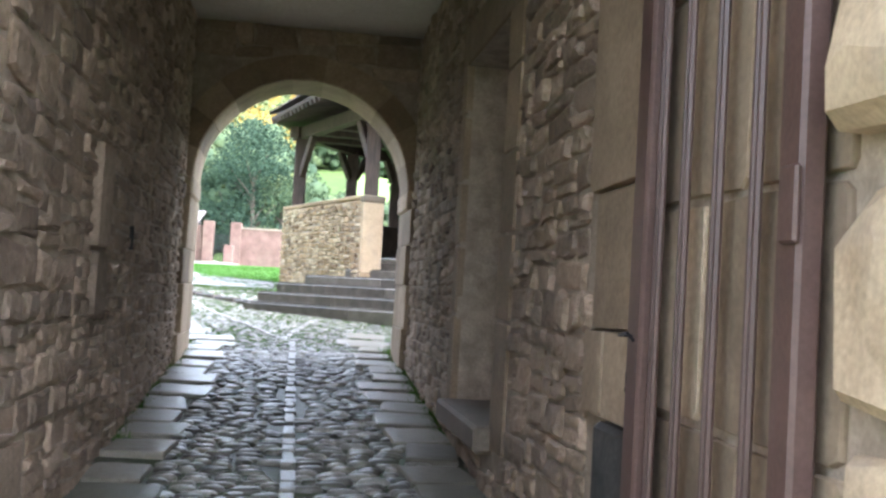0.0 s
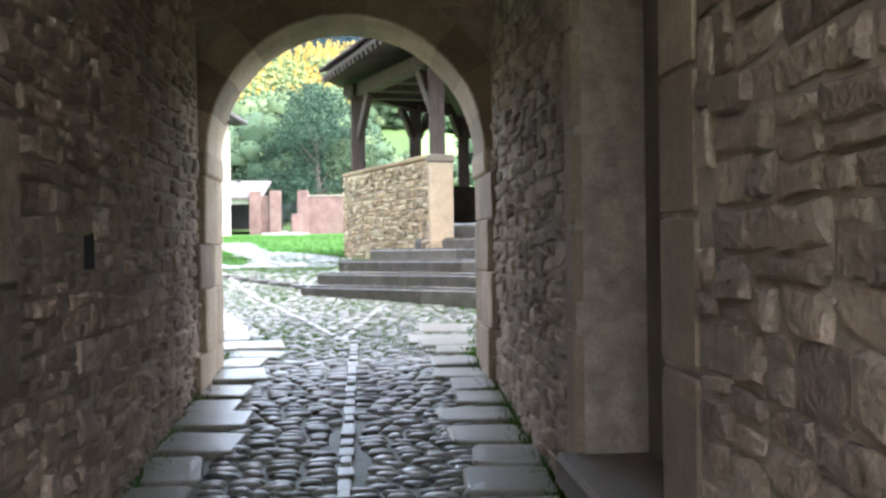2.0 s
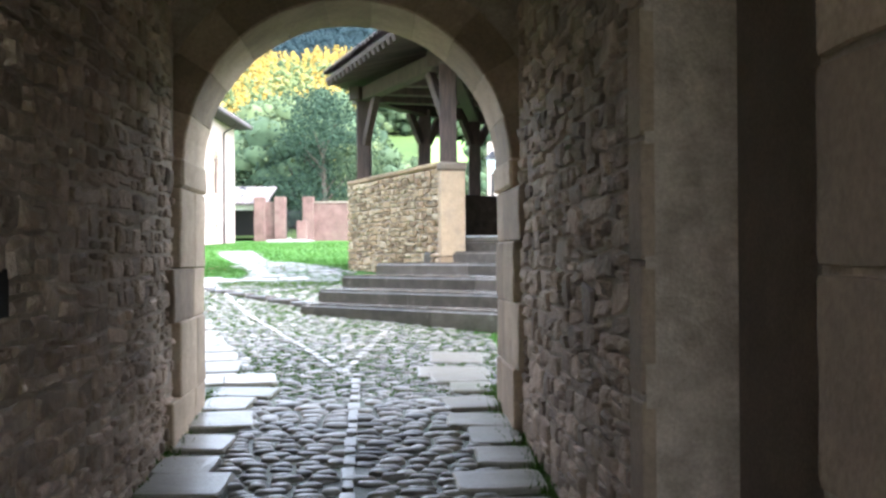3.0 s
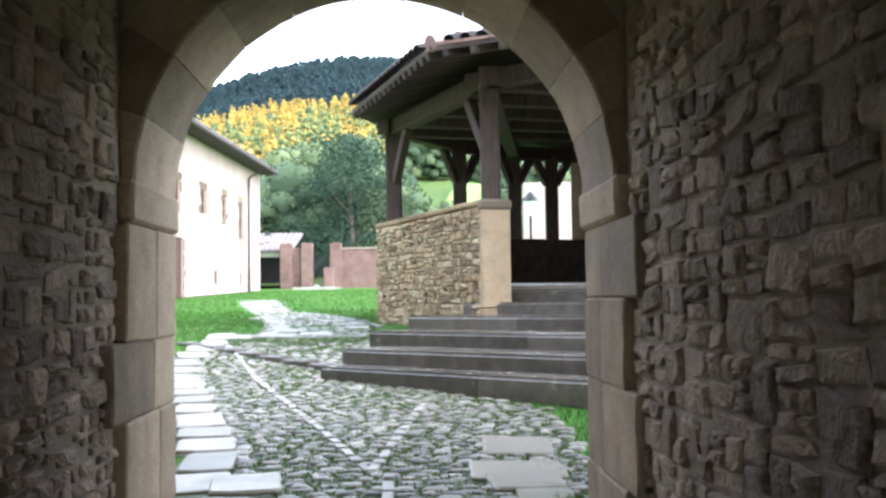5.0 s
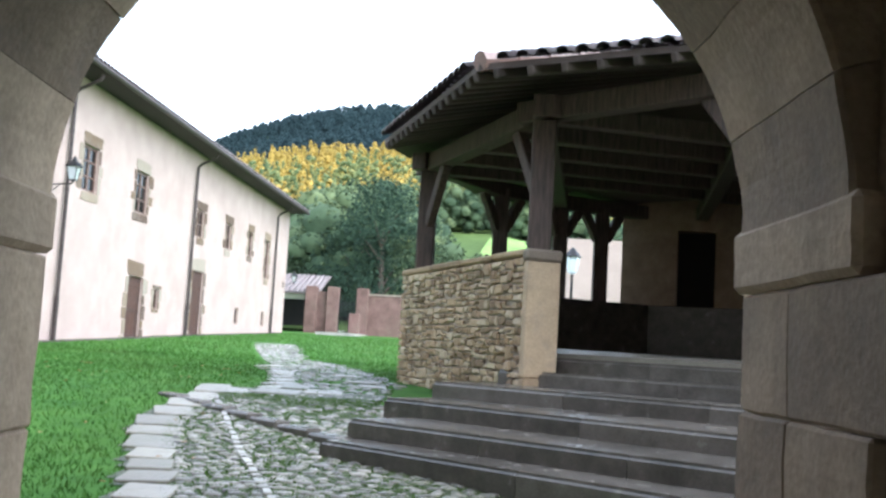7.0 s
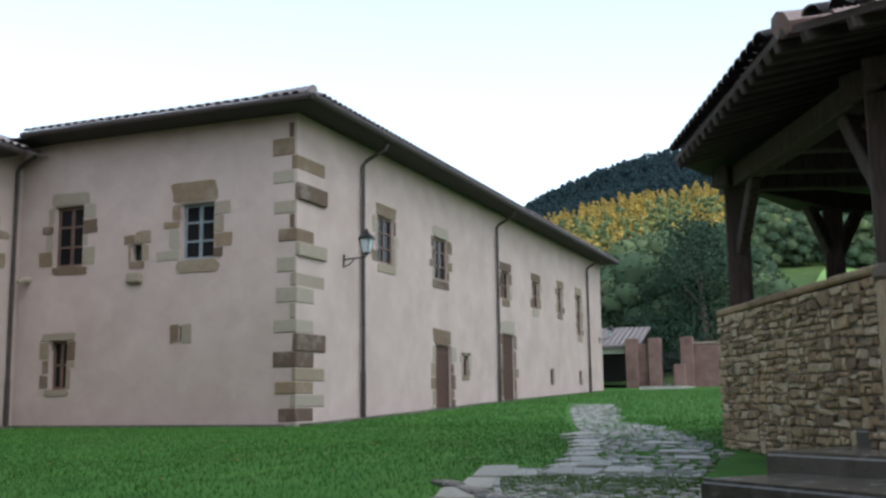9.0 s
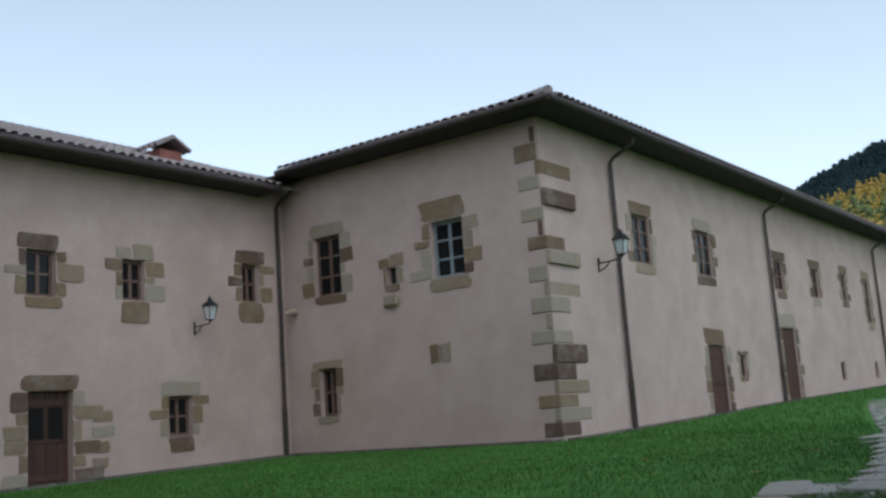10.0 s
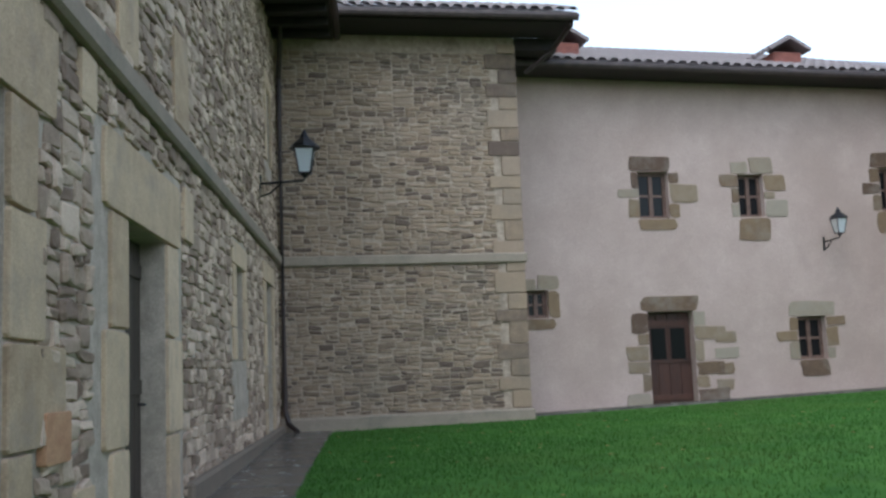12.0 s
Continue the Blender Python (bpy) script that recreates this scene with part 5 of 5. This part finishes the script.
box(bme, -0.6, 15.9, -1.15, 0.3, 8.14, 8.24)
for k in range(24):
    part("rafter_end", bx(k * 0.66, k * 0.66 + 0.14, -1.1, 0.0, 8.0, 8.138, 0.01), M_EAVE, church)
part("eave_soffit", bme, M_EAVE, church, "timber eaves with underside shade in their dark colour")
roof_part(church, ((-0.6, -1.2, 8.26), (15.9, -1.2, 8.26), (15.9, 4.0, 9.7), (-0.6, 4.0, 9.7)))
part("gutter", tube(bmesh.new(), [(-0.6, -1.22, 8.2), (15.95, -1.22, 8.2)], 0.075, 8), M_PIPE, church, "dark gutter")
slabs = thing("stone_gutter_path", "dark damp stone strip along the foot of the walls", "path", kind="structure")
for i in range(12):
    p = ch_m @ Vector((4.4 + i * 0.95, -0.5, 0))
    part("path_stone", bx(-0.46, 0.46, -0.45, 0.45, -0.1, 0.035, 0.02), M_STEP, slabs, m=pose(p.x, p.y, ground_z(p.x, p.y), 0, 0, 169.9))

def foot_strip(a, b, w, n):
    """Dark damp stone strip along a wall foot, following the ground."""
    a, b = Vector(a), Vector(b)
    d = (b - a) / n
    side = Vector((-d.y, d.x, 0)).normalized() * w
    for k in range(n):
        bm = bmesh.new()
        p, q = a + d * (k + 0.01), a + d * (k + 0.99)
        slab_faces(bm, [Vector((v.x, v.y, ground_z(v.x, v.y) - 0.05)) for v in (p, q, q + side, p + side)], 0.1)
        bmesh.ops.recalc_face_normals(bm, faces=bm.faces)
        part("path_stone", bm, M_STEP, slabs)


foot_strip((-20.4, 9.3, 0), (-20.4, 19.9, 0), -0.4, 12)
foot_strip((-20.3, 19.98, 0), (-12.1, 19.98, 0), -0.35, 10)
foot_strip((-12.03, 20.1, 0), (-12.03, 50, 0), -0.3, 28)


# ---- lanterns ----
def lantern(m, size=0.78, group="wall lanterns"):
    """Bracket from the wall at y = 0 out to the lantern; front is -y."""
    L = thing("wall_lantern", "black iron wall lantern with frosted panes on a bracket", "lamp", m @ Matrix.Scale(size, 4), group)
    br = bmesh.new()
    tube(br, [(0, 0, -0.25), (0, -0.03, 0.15)], 0.03, 6)
    tube(br, [(0, -0.02, 0.0), (0, -0.4, 0.02), (0, -0.75, 0.04), (0, -0.78, 0.1)], 0.022, 6)
    tube(br, [(0, -0.02, -0.22), (0, -0.2, -0.16), (0, -0.38, 0.0)], 0.016, 6)
    part("bracket", br, M_IRON, L)
    cage = bmesh.new()
    zb, zt = 0.16, 0.58
    rb, rt = 0.11, 0.19
    cb, ct = [], []
    for k in range(4):
        a = math.pi / 4 + k * math.pi / 2
        cb.append((rb * math.cos(a) * 1.2, -0.78 + rb * math.sin(a) * 1.2, zb))
        ct.append((rt * math.cos(a) * 1.2, -0.78 + rt * math.sin(a) * 1.2, zt))
        tube(cage, [cb[-1], ct[-1]], 0.014, 5)
    for k in range(4):
        tube(cage, [cb[k], cb[(k + 1) % 4]], 0.016, 5)
        tube(cage, [ct[k], ct[(k + 1) % 4]], 0.02, 5)
    tube(cage, [(0, -0.78, 0.09), (0, -0.78, 0.17)], [0.03, 0.09], 8)
    part("cage", cage, M_IRON, L)
    cap = bmesh.new()
    tube(cap, [(0, -0.78, 0.58), (0, -0.78, 0.64), (0, -0.78, 0.76), (0, -0.78, 0.8), (0, -0.78, 0.9)], [0.27, 0.23, 0.08, 0.07, 0.015], 8)
    part("cap", cap, M_IRON, L)
    for k in range(4):
        pb = bmesh.new()
        pts = [Vector(cb[k]), Vector(cb[(k + 1) % 4]), Vector(ct[(k + 1) % 4]), Vector(ct[k])]
        mid = Vector((0, -0.78, 0.37))
        pts = [p + (mid - p) * 0.06 for p in pts]
        nn = (pts[1] - pts[0]).cross(pts[3] - pts[0]).normalized() * 0.004
        a = [pb.verts.new(p) for p in pts]
        b = [pb.verts.new(p + nn) for p in pts]
        pb.faces.new(a)
        pb.faces.new(b[::-1])
        for i in range(4):
            pb.faces.new((a[i], b[i], b[(i + 1) % 4], a[(i + 1) % 4]))
        part("pane", pb, M_LGLASS, L)
    return L


lantern(house_m @ pose(22.4, 0, 5.05), 0.85)
lantern(house_m @ pose(50.6, 0, 4.4))
lantern(pink_m @ pose(16.88, 0, 4.25))
lantern(ch_m @ pose(12.0, 0, 4.75), 0.95)

# street lantern beyond the porch
sl = thing("street_lantern", "black iron street lantern on a slender post", "lamp", pose(1.5, 24.0, ground_z(1.5, 24)))
part("post", tube(bmesh.new(), [(0, 0, 0), (0, 0, 0.5), (0, 0, 0.6), (0, 0, 2.5)], [0.1, 0.09, 0.045, 0.035], 8), M_IRON, sl)
part("lamp_head", tube(bmesh.new(), [(0, 0, 2.5), (0, 0, 2.55), (0, 0, 2.95)], [0.05, 0.12, 0.2], 6), M_LGLASS, sl, "frosted lantern")
part("cap", tube(bmesh.new(), [(0, 0, 2.95), (0, 0, 3.0), (0, 0, 3.2)], [0.25, 0.2, 0.03], 6), M_IRON, sl)
hw = part("far_house_wall", bx(1.6, 9.0, 30, 31, 1, 5.2), M_PLASTER)
tagged(hw, "pale wall of a house beyond the porch", "house", kind="structure")

# ---- far end of the court: shed, gate pillars, reddish wall ----
shed = thing("shed", "small open shed with a wet pinkish tiled roof", "shed", pose(-16.2, 58.5, 2.0))
part("wall", holed_wall(-0.4, 4.4, 0, 2.3, [(1.3, 4.2, -0.1, 2.0)], 0.3), M_WHITEWALL, shed)
part("wall", bx(-0.4, 4.4, 3.0, 3.3, 0, 3), M_DARK, shed, "back wall with the shed's inner shade painted near black")
bm = bmesh.new()
slab_faces(bm, [Vector(p) for p in ((-0.7, -0.5, 2.3), (4.7, -0.5, 2.3), (4.7, 3.6, 3.6), (-0.7, 3.6, 3.6))], 0.12)
part("roof", bm, M_TILE, shed, "wet pinkish tiled roof")
tile_eave(shed, (-0.7, -0.5, 2.35), (4.7, -0.5, 2.35), (0, 1, 0.32), 4.2, M_TILE, 0.3)
gw = thing("garden_wall", "reddish weathered garden wall with a gate between pillars", "wall", kind="structure")
for x0, x1, y0, z1 in ((-11.8, -10.5, 58, 4.5), (-8.7, 3.4, 58, 4.4), (-9.2, -8.6, 55.5, 3.2)):
    part("wall", bx(x0, x1, y0, y0 + 0.5, 1.2, z1, 0.04), M_REDWALL, gw)
part("coping", bx(-8.7, 3.45, 57.94, 58.56, 4.4, 4.5, 0.02), M_GREYSTONE, gw)
for x in (-11.9, -10.6, -8.8):
    part("pillar", bx(x - 0.35, x + 0.35, 57.7, 58.4, 1.2, 4.8, 0.04), M_REDWALL, gw)
gbars = bmesh.new()
for k in range(10):
    tube(gbars, [(-10.3 + k * 0.14, 58.0, 2.0), (-10.3 + k * 0.14, 58.0, 4.0)], 0.025, 5)
tube(gbars, [(-10.4, 58, 3.8), (-8.9, 58, 3.8)], 0.03, 5)
part("gate_bars", gbars, M_IRON, gw, "iron bars of a gate")
wet = part("far_path", bx(-10.6, -8.4, 53, 58, 1.86, 2.02), M_PATH)
tagged(wet, "pale wet path leading to the gate", "path", kind="structure")


# ---- hills and woods ----
def hill_z(x, y):
    z = np.interp(y, (60, 75, 110, 150, 200, 260, 300, 330, 420, 445, 700), (2.2, 4, 10.5, 19.5, 31, 46, 57, 67, 98, 106, 110))
    b = -x / y
    fade = max(0.45, 1.0 - 0.2 * ((b - 0.12) / 0.19) ** 2)
    return float(2.2 + (z - 2.2) * fade + 3 * noise.noise(Vector((x * 0.02, y * 0.02, 0))) * min(1, (y - 60) / 40))


hb = bmesh.new()
hx = list(range(-700, 701, 25))
hy = [60, 68, 78, 90, 105, 125, 150, 180, 215, 260, 310, 370, 420, 445, 540, 700]
hg = [[hb.verts.new((x, y, hill_z(x, y))) for x in hx] for y in hy]
for j in range(len(hy) - 1):
    for i in range(len(hx) - 1):
        hb.faces.new((hg[j][i], hg[j][i + 1], hg[j + 1][i + 1], hg[j + 1][i]))
hills = part("hillside", hb, M_HILL, smooth=True)
tagged(hills, "steep wooded hillside behind the monastery", "hill", kind="structure")


def lobe(rng, c, r, V, F):
    """A lumpy mass of foliage: a coarse ball with an uneven skin."""
    o = len(V)
    n, rings = 7, 4
    for j in range(1, rings):
        t = math.pi * j / rings
        for k in range(n):
            a = 6.2832 * (k + 0.5 * (j % 2)) / n
            q = r * rng.uniform(0.78, 1.12)
            V.append(Vector(c) + Vector((q * math.sin(t) * math.cos(a), q * math.sin(t) * math.sin(a), q * 0.85 * math.cos(t))))
    V.append(Vector(c) + Vector((0, 0, r * 0.85)))
    top = len(V) - 1
    for k in range(n):
        F.append((o + k, o + (k + 1) % n, top))
        for j in range(rings - 2):
            p, q = o + j * n, o + (j + 1) * n
            F.append((p + k, q + k, q + (k + 1) % n, p + (k + 1) % n))


def tuft(rng, c, s, V, F):
    q = Euler((rng.uniform(0, 6), rng.uniform(0, 6), rng.uniform(0, 6))).to_matrix()
    o = len(V)
    V += [Vector(c) + q @ Vector(p) * s for p in ((1, 0, -0.5), (-0.5, 0.87, -0.5), (-0.5, -0.87, -0.5), (0.1, 0, 0.9))]
    F += [(o, o + 1, o + 3), (o + 1, o + 2, o + 3), (o + 2, o, o + 3), (o, o + 2, o + 1)]


def clump(rng, n, spread, tall, cone):
    """One far tree: tufts round a tapering crown, or lobes of foliage with tufts on their skin."""
    V, F = [], []
    if cone:
        for _ in range(n):
            h = rng.random()
            r = spread * (1 - h) ** 0.8 * math.sqrt(rng.random()) + 0.1
            a = rng.uniform(0, 6.2832)
            tuft(rng, (r * math.cos(a), r * math.sin(a), tall * (0.08 + 0.92 * h)), spread * rng.uniform(0.16, 0.3), V, F)
    else:
        for k in range(11):
            h = 0.15 + 0.75 * k / 10
            r = spread * math.sin(math.pi * min(1, 0.15 + 0.8 * h)) ** 0.7 * rng.uniform(0.35, 0.75)
            a = k * 2.4 + rng.uniform(-0.5, 0.5)
            c = Vector((r * math.cos(a), r * math.sin(a), tall * h))
            q = spread * rng.uniform(0.3, 0.46)
            lobe(rng, c, q * 0.92, V, F)
            for _ in range(n // 11):
                d = Vector((rng.gauss(0, 1), rng.gauss(0, 1), rng.gauss(0.4, 0.8))).normalized()
                tuft(rng, c + d * q * rng.uniform(0.85, 1.15), spread * rng.uniform(0.035, 0.075), V, F)
    return np.array([tuple(v) for v in V]), F


def wood(name, material, places, shapes, rng, label, lo, hi, squash=1.0):
    V, F = [], []
    o = 0
    for x, y in places:
        vs, fs = shapes[rng.randrange(len(shapes))]
        s = rng.uniform(lo, hi)
        a = rng.uniform(0, 6.28)
        c, sn = math.cos(a), math.sin(a)
        w = np.empty_like(vs)
        w[:, 0] = (vs[:, 0] * c - vs[:, 1] * sn) * s + x
        w[:, 1] = (vs[:, 0] * sn + vs[:, 1] * c) * s + y
        w[:, 2] = vs[:, 2] * s * squash + hill_z(x, max(60, y)) - 0.3
        V.append(w)
        F += [tuple(o + i for i in f) for f in fs]
        o += len(vs)
    me = bpy.data.meshes.new(name)
    me.from_pydata(np.concatenate(V).tolist(), [], F)
    me.materials.append(material)
    me.polygons.foreach_set("use_smooth", [True] * len(me.polygons))
    return tagged(new(name, me), label, "trees", kind="stuff")


rng = random.Random(101)
CONES_P = [clump(rng, 56, 2.7, 7.5, True) for _ in range(8)]
CONES = [clump(rng, 48, 1.5, 8.5, True) for _ in range(8)]
ROUNDS = [clump(rng, 340, 2.6, 6.0, False) for _ in range(8)]
larch, pine, green, low_green, pale, dull = [], [], [], [], [], []
for _ in range(9000):
    y = rng.uniform(105, 430)
    x = rng.uniform(-0.36, 0.12) * y
    n = noise.noise(Vector((x * 0.015, y * 0.015, 3)))
    low = 106 + 30 * max(0, min(1, (x / y + 0.3) / 0.25))
    if -0.09 < x / y < 0.1 and y < 235 + 20 * n:
        if y > 158 and rng.random() < 0.3:
            (pale if n > 0.05 else green).append((x, y))
        continue
    if low + 20 * n < y < 290 + 14 * n:
        r = rng.random()
        if r < 0.6:
            larch.append((x, y))
        elif r < 0.6 + 0.2 * max(0.0, min(1.0, (250 - y) / 100)):
            (dull if n > -0.1 else green).append((x, y))
    elif y >= 290 + 14 * n:
        pine.append((x, y))
for _ in range(760):
    y = rng.uniform(66, 168)
    x = rng.uniform(-0.45, 0.25) * y
    if -0.075 < x / y < 0.04 and y < 158:
        if y < 80:
            low_green.append((x, y))
        continue
    if y > 104 + 34 * max(0, min(1, (x / y + 0.3) / 0.25)):
        continue
    (pale if noise.noise(Vector((x * 0.06, y * 0.06, 8))) > 0.08 else green).append((x, y))
for _ in range(600):
    y = rng.uniform(395, 440)
    pine.append((rng.uniform(-0.36, 0.12) * y, y))
wood("larch_wood", M_LARCH, larch, CONES, rng, "golden larch plantation in autumn", 0.65, 1.1)
wood("turning_larch", M_LEAFY, dull, CONES, rng, "yellow-green larches not yet turned", 0.8, 1.3)
wood("pine_wood", M_PINE, pine, CONES_P, rng, "dark pine forest on the upper hill, bluish haze in its colour", 0.5, 0.8)
wood("mixed_wood", M_LEAFG, green, ROUNDS, rng, "green mixed woodland on the lower slope", 0.7, 1.5)
wood("pale_wood", M_LEAFY, pale, ROUNDS, rng, "pale yellow-green trees and scrub on the lower slope", 0.5, 1.0)
wood("low_wood", M_LEAFG, low_green, ROUNDS, rng, "low green trees below the pasture", 0.45, 0.7)
wood("autumn_bushes", M_LARCH, [(rng.uniform(-0.35, -0.11) * y, y) for y in [rng.uniform(68, 140) for _ in range(40)]], ROUNDS, rng, "yellowing bushes among the green trees", 0.5, 0.9)
pb = bmesh.new()
px = [-10 + 2 * i for i in range(10)]
py = [104 + 7 * i for i in range(8)]
pg = [[pb.verts.new((x + 0.05 * y, y, hill_z(x + 0.05 * y, y) + 0.5)) for x in px] for y in py]
for j in range(len(py) - 1):
    for i in range(len(px) - 1):
        pb.faces.new((pg[j][i], pg[j][i + 1], pg[j + 1][i + 1], pg[j + 1][i]))
past = part("pasture", pb, M_PASTURE)
tagged(past, "bright sloping pasture with a strip of red earth", "field", kind="structure")


def leafy_tree(x, y, h, w, material, label, seed):
    r = random.Random(seed)
    t = thing("tree", label, "tree", pose(x, y, ground_z(x, y)), "trees beyond the garden wall")
    tb = bmesh.new()
    tube(tb, [(0, 0, 0), (0.1, 0, h * 0.3), (0.0, 0.1, h * 0.7)], [0.28, 0.2, 0.08], 8)
    for k in range(7):
        a = k * 0.9
        z = h * (0.25 + 0.06 * k)
        tube(tb, [(0.05, 0, z), (0.5 * w * math.cos(a), 0.5 * w * math.sin(a), z + h * 0.2)], [0.1, 0.03], 6)
    part("trunk", tb, M_BARK, t)
    V, F = [], []
    for _ in range(60):
        hh = r.uniform(0.16, 1)
        rad = w * math.sin(math.pi * (0.12 + 0.8 * hh)) ** 0.7 * math.sqrt(r.random())
        a = r.uniform(0, 6.28)
        c = Vector((rad * math.cos(a), rad * math.sin(a), h * hh))
        for _ in range(110):
            p = c + Vector((r.gauss(0, 1), r.gauss(0, 1), r.gauss(0, 0.8))) * w * 0.17
            q = Euler((r.uniform(0, 6), r.uniform(0, 6), 0)).to_matrix()
            s = r.uniform(0.08, 0.16)
            o = len(V)
            V += [tuple(p + q @ Vector(v) * s) for v in ((-1, 0, 0), (0, -0.5, 0.1), (1, 0, 0), (0, 0.5, 0.1))]
            F.append((o, o + 1, o + 2, o + 3))
    me = bpy.data.meshes.new("crown")
    me.from_pydata(V, [], F)
    me.materials.append(material)
    part("crown", me, material, t)
    return t


leafy_tree(-8.6, 64, 9.8, 3.4, M_LEAFD, "large dark green tree behind the garden wall", 1)
leafy_tree(-10.8, 66, 7.0, 2.8, M_LEAFD, "dark green tree behind the garden wall", 2)
leafy_tree(-13.6, 68, 6.5, 2.6, M_LEAFG, "yellow-green tree behind the gate", 3)
leafy_tree(-6.6, 66, 6.5, 2.6, M_LEAFG, "green tree behind the garden wall", 4)
leafy_tree(-16.5, 70, 7.0, 3.2, M_LEAFG, "green tree behind the shed", 5)

# ---- grass ----
rng = random.Random(111)
V, F = [], []


def blade(x, y, h):
    z = ground_z(x, y)
    a = rng.uniform(0, 3.1416)
    w = rng.uniform(0.004, 0.009) * (1 + h * 6)
    c, s = math.cos(a) * w, math.sin(a) * w
    o = len(V)
    lx, ly = rng.uniform(-0.6, 0.6) * h, rng.uniform(-0.6, 0.6) * h
    V.extend(((x - c, y - s, z - 0.01), (x + c, y + s, z - 0.01), (x + lx, y + ly, z + h)))
    F.append((o, o + 1, o + 2))


n = 0
while n < 105000:
    y = 0.3 + 19.5 * rng.random() ** 1.5
    x = rng.uniform(-19.5, 2.2)
    if paved(x, y) or (x < -4 and y < 1.9 - 0.178 * (x + 4.6) + 0.9):
        if rng.random() > (0.02 if y < 9 else 0.35):
            continue
    if x > -1.6 and y > 4.2 or x < -19.98 or y > 19.6 and x < -11.7:
        continue
    blade(x, y, rng.uniform(0.02, 0.055))
    n += 1
for _ in range(30000):
    y = 19.5 + 32 * rng.random() ** 1.4
    x = rng.uniform(-11.8, 1.5)
    if x > -11.72 and not paved(x, y):
        blade(x, y, rng.uniform(0.05, 0.1))
me = bpy.data.meshes.new("grass")
me.from_pydata(V, [], F)
me.materials.append(M_GRASS)
tagged(new("grass", me), "short wet green lawn grass", "grass", kind="stuff")
V, F = [], []
for _ in range(95000):
    if rng.random() < 0.06:
        u = 0.6 - 4.5 * rng.random() ** 1.8
        p = PM @ Vector((rng.choice((1, 1, -1)) * (HALF - abs(rng.gauss(0, 0.06))), u, 0))
        if rng.random() < 0.5 and noise.noise(Vector((p.x * 3, p.y * 2, 0))) < 0:
            continue
        blade(p.x, p.y, rng.uniform(0.03, 0.08))
    else:
        y = rng.uniform(0.5, 9.5)
        a, b = path_side(y)
        x = rng.uniform(a + 0.3, b)
        if noise.noise(Vector((x * 0.8, y * 0.8, 5))) * 0.7 > rng.uniform(-0.75, 0.22):
            blade(x, y, rng.uniform(0.018, 0.04))
me = bpy.data.meshes.new("moss_tufts")
me.from_pydata(V, [], F)
me.materials.append(M_MOSS)
tagged(new("moss_tufts", me), "moss and weeds between the stones", "moss", kind="stuff")
V, F = [], []
LEAF = bpy.data.materials.new("fallen_leaf")
LEAF.use_nodes = True
LEAF.node_tree.nodes["Principled BSDF"].inputs["Base Color"].default_value = (0.28, 0.15, 0.04, 1)
for _ in range(160):
    x, y = rng.uniform(-17, -2.6), rng.uniform(2.5, 16)
    z = ground_z(x, y) + 0.05
    a = rng.uniform(0, 6)
    s = rng.uniform(0.025, 0.05)
    o = len(V)
    for k, (dx, dy) in enumerate(((1, 0), (0, 0.5), (-1, 0), (0, -0.5))):
        V.append((x + s * (dx * math.cos(a) - dy * math.sin(a)), y + s * (dx * math.sin(a) + dy * math.cos(a)), z + 0.01 * (k % 2)))
    F.append((o, o + 1, o + 2, o + 3))
me = bpy.data.meshes.new("fallen_leaves")
me.from_pydata(V, [], F)
me.materials.append(LEAF)
tagged(new("fallen_leaves", me), "scattered brown fallen leaves on the lawn", "leaves", kind="stuff")
